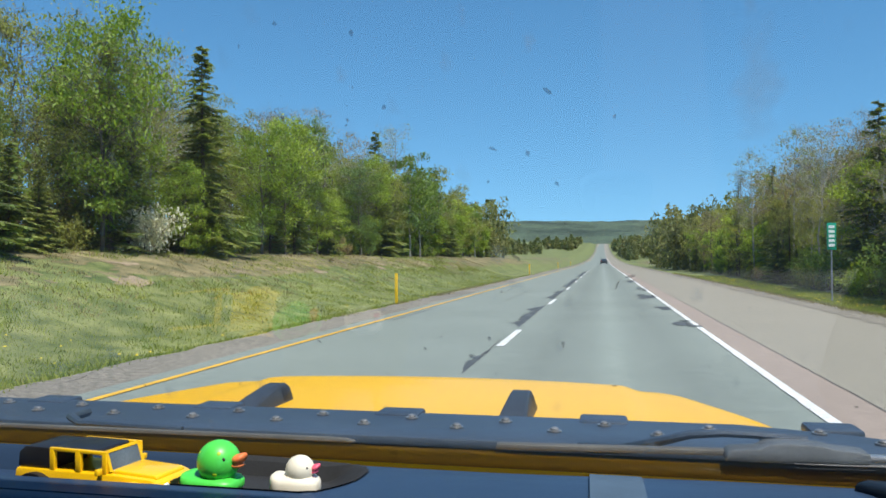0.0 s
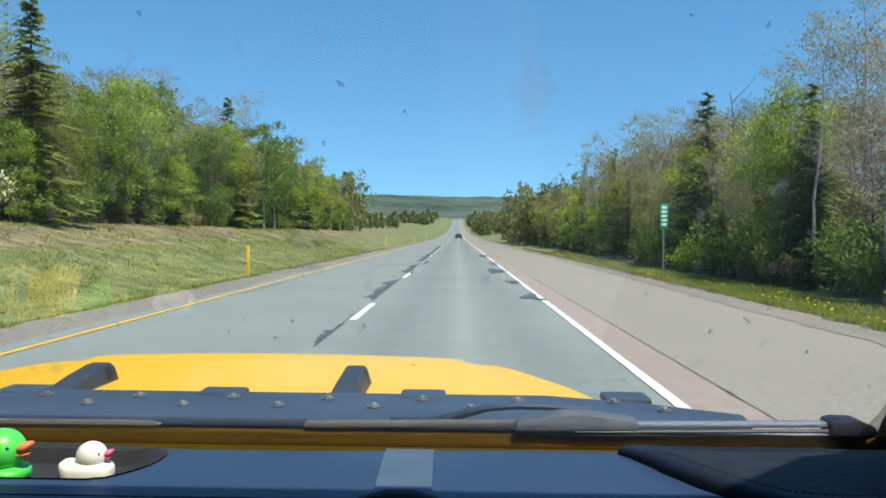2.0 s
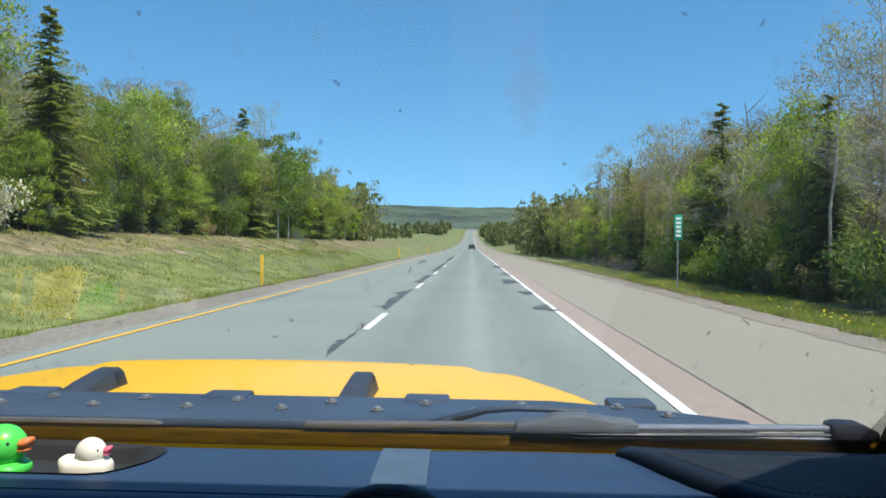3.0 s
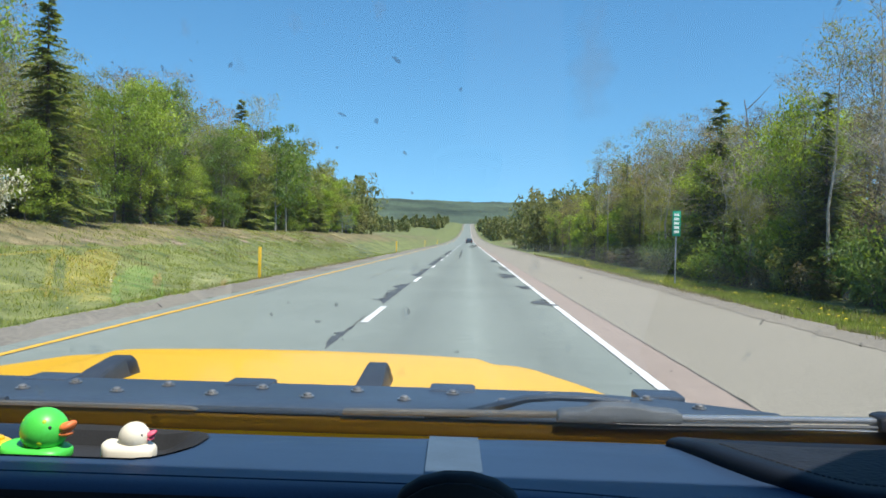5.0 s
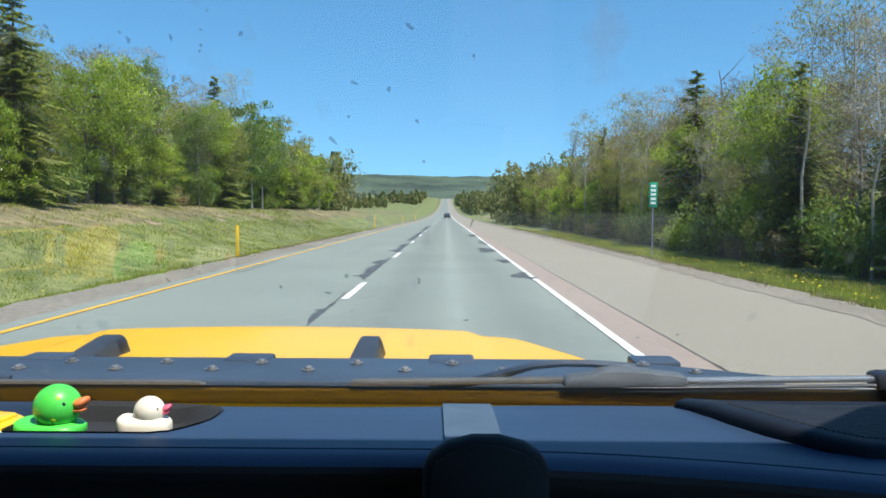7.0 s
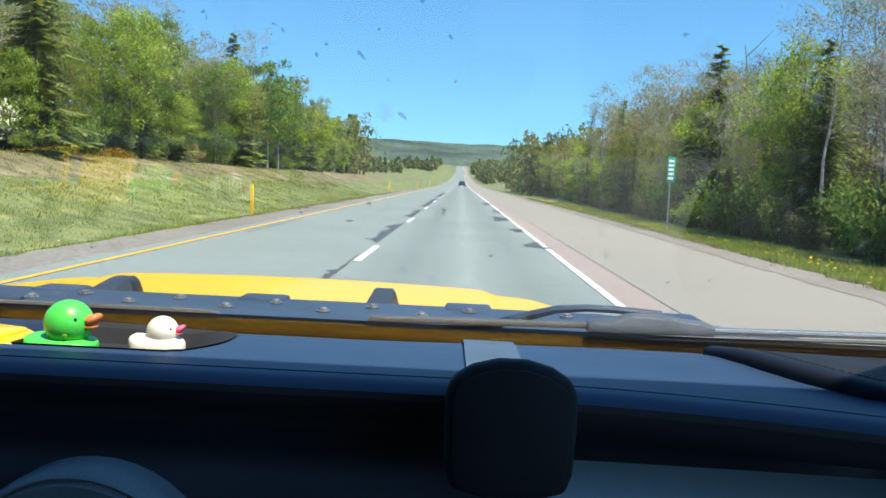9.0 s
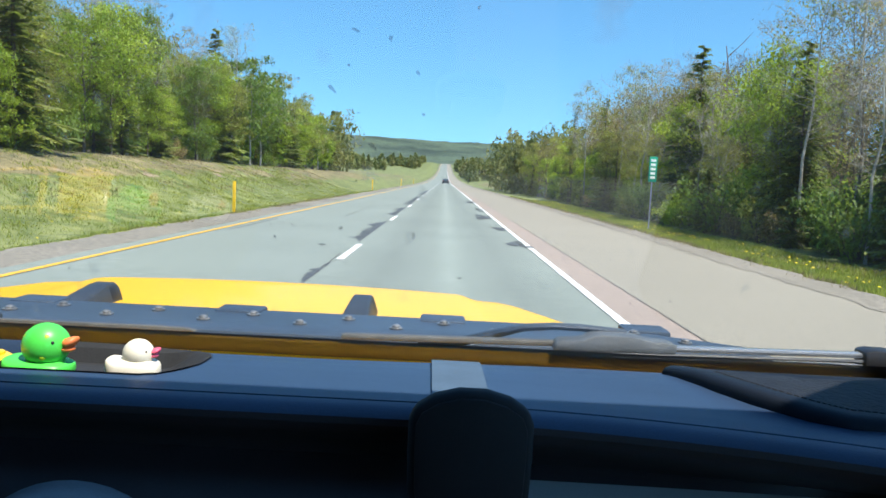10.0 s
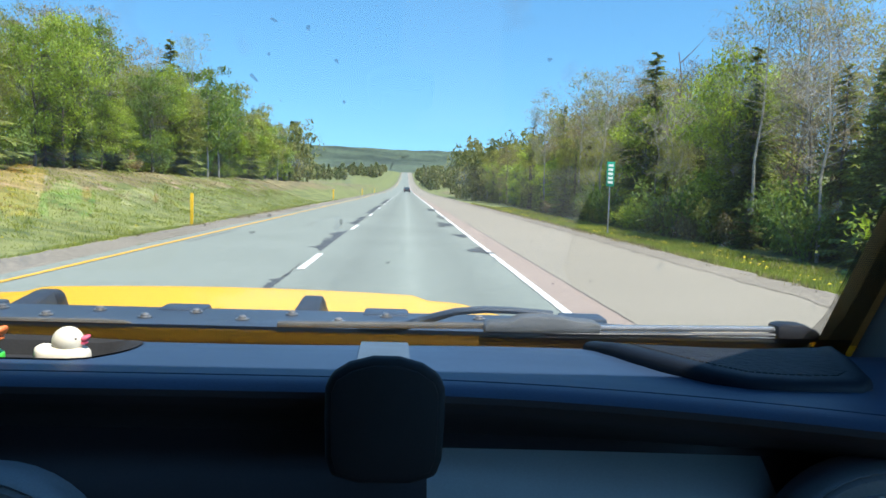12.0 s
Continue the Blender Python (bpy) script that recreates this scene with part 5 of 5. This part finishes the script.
def duck(label, at, skin, beak_mat, length, tall, head, nod, beak, spots=()):
    """A rubber duck that looks along its own x: body length and height, head radius and forward shift, beak size."""
    d = thing("rubber_duck", label, "rubber duck", at, "ducks on the dashboard")

    def shell(u, a):
        x = -math.cos(u) * length / 2
        w = math.sin(u) ** 0.55
        side = math.copysign(abs(math.cos(a)) ** 0.7, math.cos(a))
        up = math.copysign(abs(math.sin(a)) ** 0.6, math.sin(a))
        tail = 0.45 * tall * max(0, -x / (length / 2) - 0.5) * (1 if up > 0 else 0)
        return (x, side * w * length * 0.36, max(0.0, tall * 0.48 + up * w * tall * (0.52 if up > 0 else 0.48) + tail))
    part("body", Geo().grid(shell, lin(0, math.pi, 21), lin(0, 2 * math.pi, 29)), skin, d)
    c = Vector((nod, 0, tall * 0.62 + head * 0.93))
    part("head", Geo().ball(c, head * 1.02, head, head, 28, 18), skin, d)
    part("neck", Geo().lathe([(head * 0.88, tall * 0.70), (head * 0.74, tall * 0.88), (head * 0.80, tall * 0.62 + head * 0.45)], (nod, 0, 0), n=24), skin, d)
    n = Geo().ball((c.x + head * 0.95 + beak * 0.35, 0, c.z + beak * 0.28), beak * 0.58, beak * 0.72, beak * 0.42, 16, 10)
    n.v = [(x, y, z + 0.5 * beak * max(0, (x - c.x - head) / beak) ** 2) for x, y, z in n.v]
    k = len(n.v)
    n.ball((c.x + head * 0.88 + beak * 0.25, 0, c.z - beak * 0.16), beak * 0.55, beak * 0.62, beak * 0.26, 16, 10)
    part("beak", n, beak_mat, d)
    for s in (-1, 1):
        e = c + Vector((0.70, s * 0.62, 0.26)).normalized() * head * 0.96
        part("eye", Geo().ball(e, head * 0.09, head * 0.08, head * 0.10, 10, 6), TOY_BLACK, d)
    for x, y, z, s in spots:
        p = c + Vector((x, y, z)).normalized() * (head - s * 0.82)
        part("spot", Geo().ball(p, s, s, s, 12, 8), DUCK_SPOT, d)
    return d


duck("green rubber duck with lime dots and an orange beak", pose(-0.2885, 0.541, 1.2997, 0, 0, -6), DUCK_GREEN, BEAK_ORANGE, 0.048, 0.0145, 0.0158, 0.006, 0.0095, ((0.35, -0.85, -0.45, 0.0030), (0.5, -0.7, 0.55, 0.0024), (-0.6, -0.6, 0.5, 0.0022), (-0.95, -0.3, -0.4, 0.0024)))
duck("small white rubber duck with a pink beak", pose(-0.2195, 0.538, 1.2997, 0, 0, 4), DUCK_WHITE, BEAK_PINK, 0.0365, 0.0185, 0.0105, 0.0035, 0.0060)


def toy_car(at):
    """A toy off-roader with a soft top, looking along its own x."""
    t = thing("toy_offroader", "yellow die-cast toy off-roader with a black soft top", "toy car", at)
    lower = [(-0.052, 0.009), (-0.046, 0.0075), (-0.030, 0.0075), (0.015, 0.0075), (0.046, 0.009), (0.050, 0.013), (0.049, 0.020), (0.044, 0.0225), (0.020, 0.0235), (0.014, 0.0235), (-0.052, 0.0225), (-0.053, 0.016)]
    part("body", Geo().prism(lower, -0.017, 0.017, axis="y"), TOY_YELLOW, t, bevel=0.0016)
    part("hood", Geo().prism([(0.013, 0.0225), (0.046, 0.021), (0.045, 0.0245), (0.016, 0.0262)], -0.0135, 0.0135, axis="y"), TOY_YELLOW, t, bevel=0.0012)
    part("soft_top", Geo().prism([(-0.052, 0.0225), (-0.026, 0.0225), (-0.024, 0.0385), (-0.046, 0.0385), (-0.051, 0.034)], -0.0155, 0.0155, axis="y"), TOY_BLACK, t, bevel=0.0015)
    part("roof", Geo().prism([(-0.026, 0.0365), (0.006, 0.0370), (0.005, 0.0392), (-0.026, 0.0392)], -0.0152, 0.0152, axis="y"), TOY_BLACK, t, bevel=0.0008)
    for s in (-1, 1):
        for x0, x1 in ((-0.027, -0.0235), (-0.0085, -0.0045), (0.0105, 0.0135)):
            part("door_post", Geo().box(x0, x1, s * 0.0152 - 0.0014, s * 0.0152 + 0.0014, 0.0225, 0.038), TOY_YELLOW, t, bevel=0.0005)
        part("door_rail", Geo().box(-0.027, 0.0135, s * 0.0152 - 0.0013, s * 0.0152 + 0.0013, 0.0365, 0.0392), TOY_YELLOW, t, bevel=0.0005)
        part("mirror", Geo().box(0.010, 0.0125, s * 0.020 - 0.0022, s * 0.020 + 0.0022, 0.0235, 0.028), TOY_YELLOW, t, bevel=0.0006)
        for x in (-0.036, 0.033):
            w = part("wheel", Geo().lathe([(0.0045, -0.0045), (0.0088, -0.004), (0.0092, 0.0), (0.0088, 0.004), (0.0045, 0.0045)], (x, s * 0.0165, 0.0092), "y", 20), TOY_BLACK, t)
            part("rim", Geo().lathe([(0.0044, -0.0048), (0.0044, 0.0048)], (x, s * 0.0165, 0.0092), "y", 14), BOLT_STEEL, w)
            arch = [(x + 0.0125 * math.cos(a), 0.0092 + 0.0115 * math.sin(a)) for a in lin(0.1, 3.04, 9)] + [(x + 0.0103 * math.cos(a), 0.0092 + 0.0098 * math.sin(a)) for a in lin(3.04, 0.1, 9)]
            part("fender", Geo().prism(arch, min(s * 0.0165, s * 0.0215), max(s * 0.0165, s * 0.0215), axis="y"), TOY_YELLOW if x > 0 else TOY_BLACK, t)
    wind = Geo().box(-0.0008, 0.0008, -0.0135, 0.0135, 0.0, 0.0135).turned(Matrix.Translation((0.0145, 0, 0.0245)) @ pose(0, 0, 0, 0, -14, 0))
    part("windscreen", wind, TOY_GLASS, t)
    bars = Geo()
    for x0, x1, z0, z1 in ((-0.0152, -0.0130, 0, 0.0152), (0.0130, 0.0152, 0, 0.0152), (-0.0152, 0.0152, 0.0132, 0.0152)):
        bars.box(-0.0012, 0.0012, x0, x1, z0, z1)
    part("windscreen_frame", bars.turned(Matrix.Translation((0.0145, 0, 0.0245)) @ pose(0, 0, 0, 0, -14, 0)), TOY_YELLOW, t)
    for s in (-1, 1):
        part("headlight", Geo().lathe([(0.0028, 0.0), (0.0024, 0.0012)], (0.0492, s * 0.0095, 0.0165), "x", 12), SIGN_WHITE, t)
    for k in range(-3, 4):
        part("grille_slot", Geo().box(0.0488, 0.0502, k * 0.0019 - 0.0005, k * 0.0019 + 0.0005, 0.013, 0.0195), TOY_BLACK, t)
    part("bumper", Geo().box(0.049, 0.0545, -0.015, 0.015, 0.008, 0.0115), TOY_BLACK, t, bevel=0.001)
    return t


toy_car(pose(-0.375, 0.535, 1.2922, 0, 0, -6) @ Matrix.Diagonal((1.32, 1.2, 1.04, 1)))
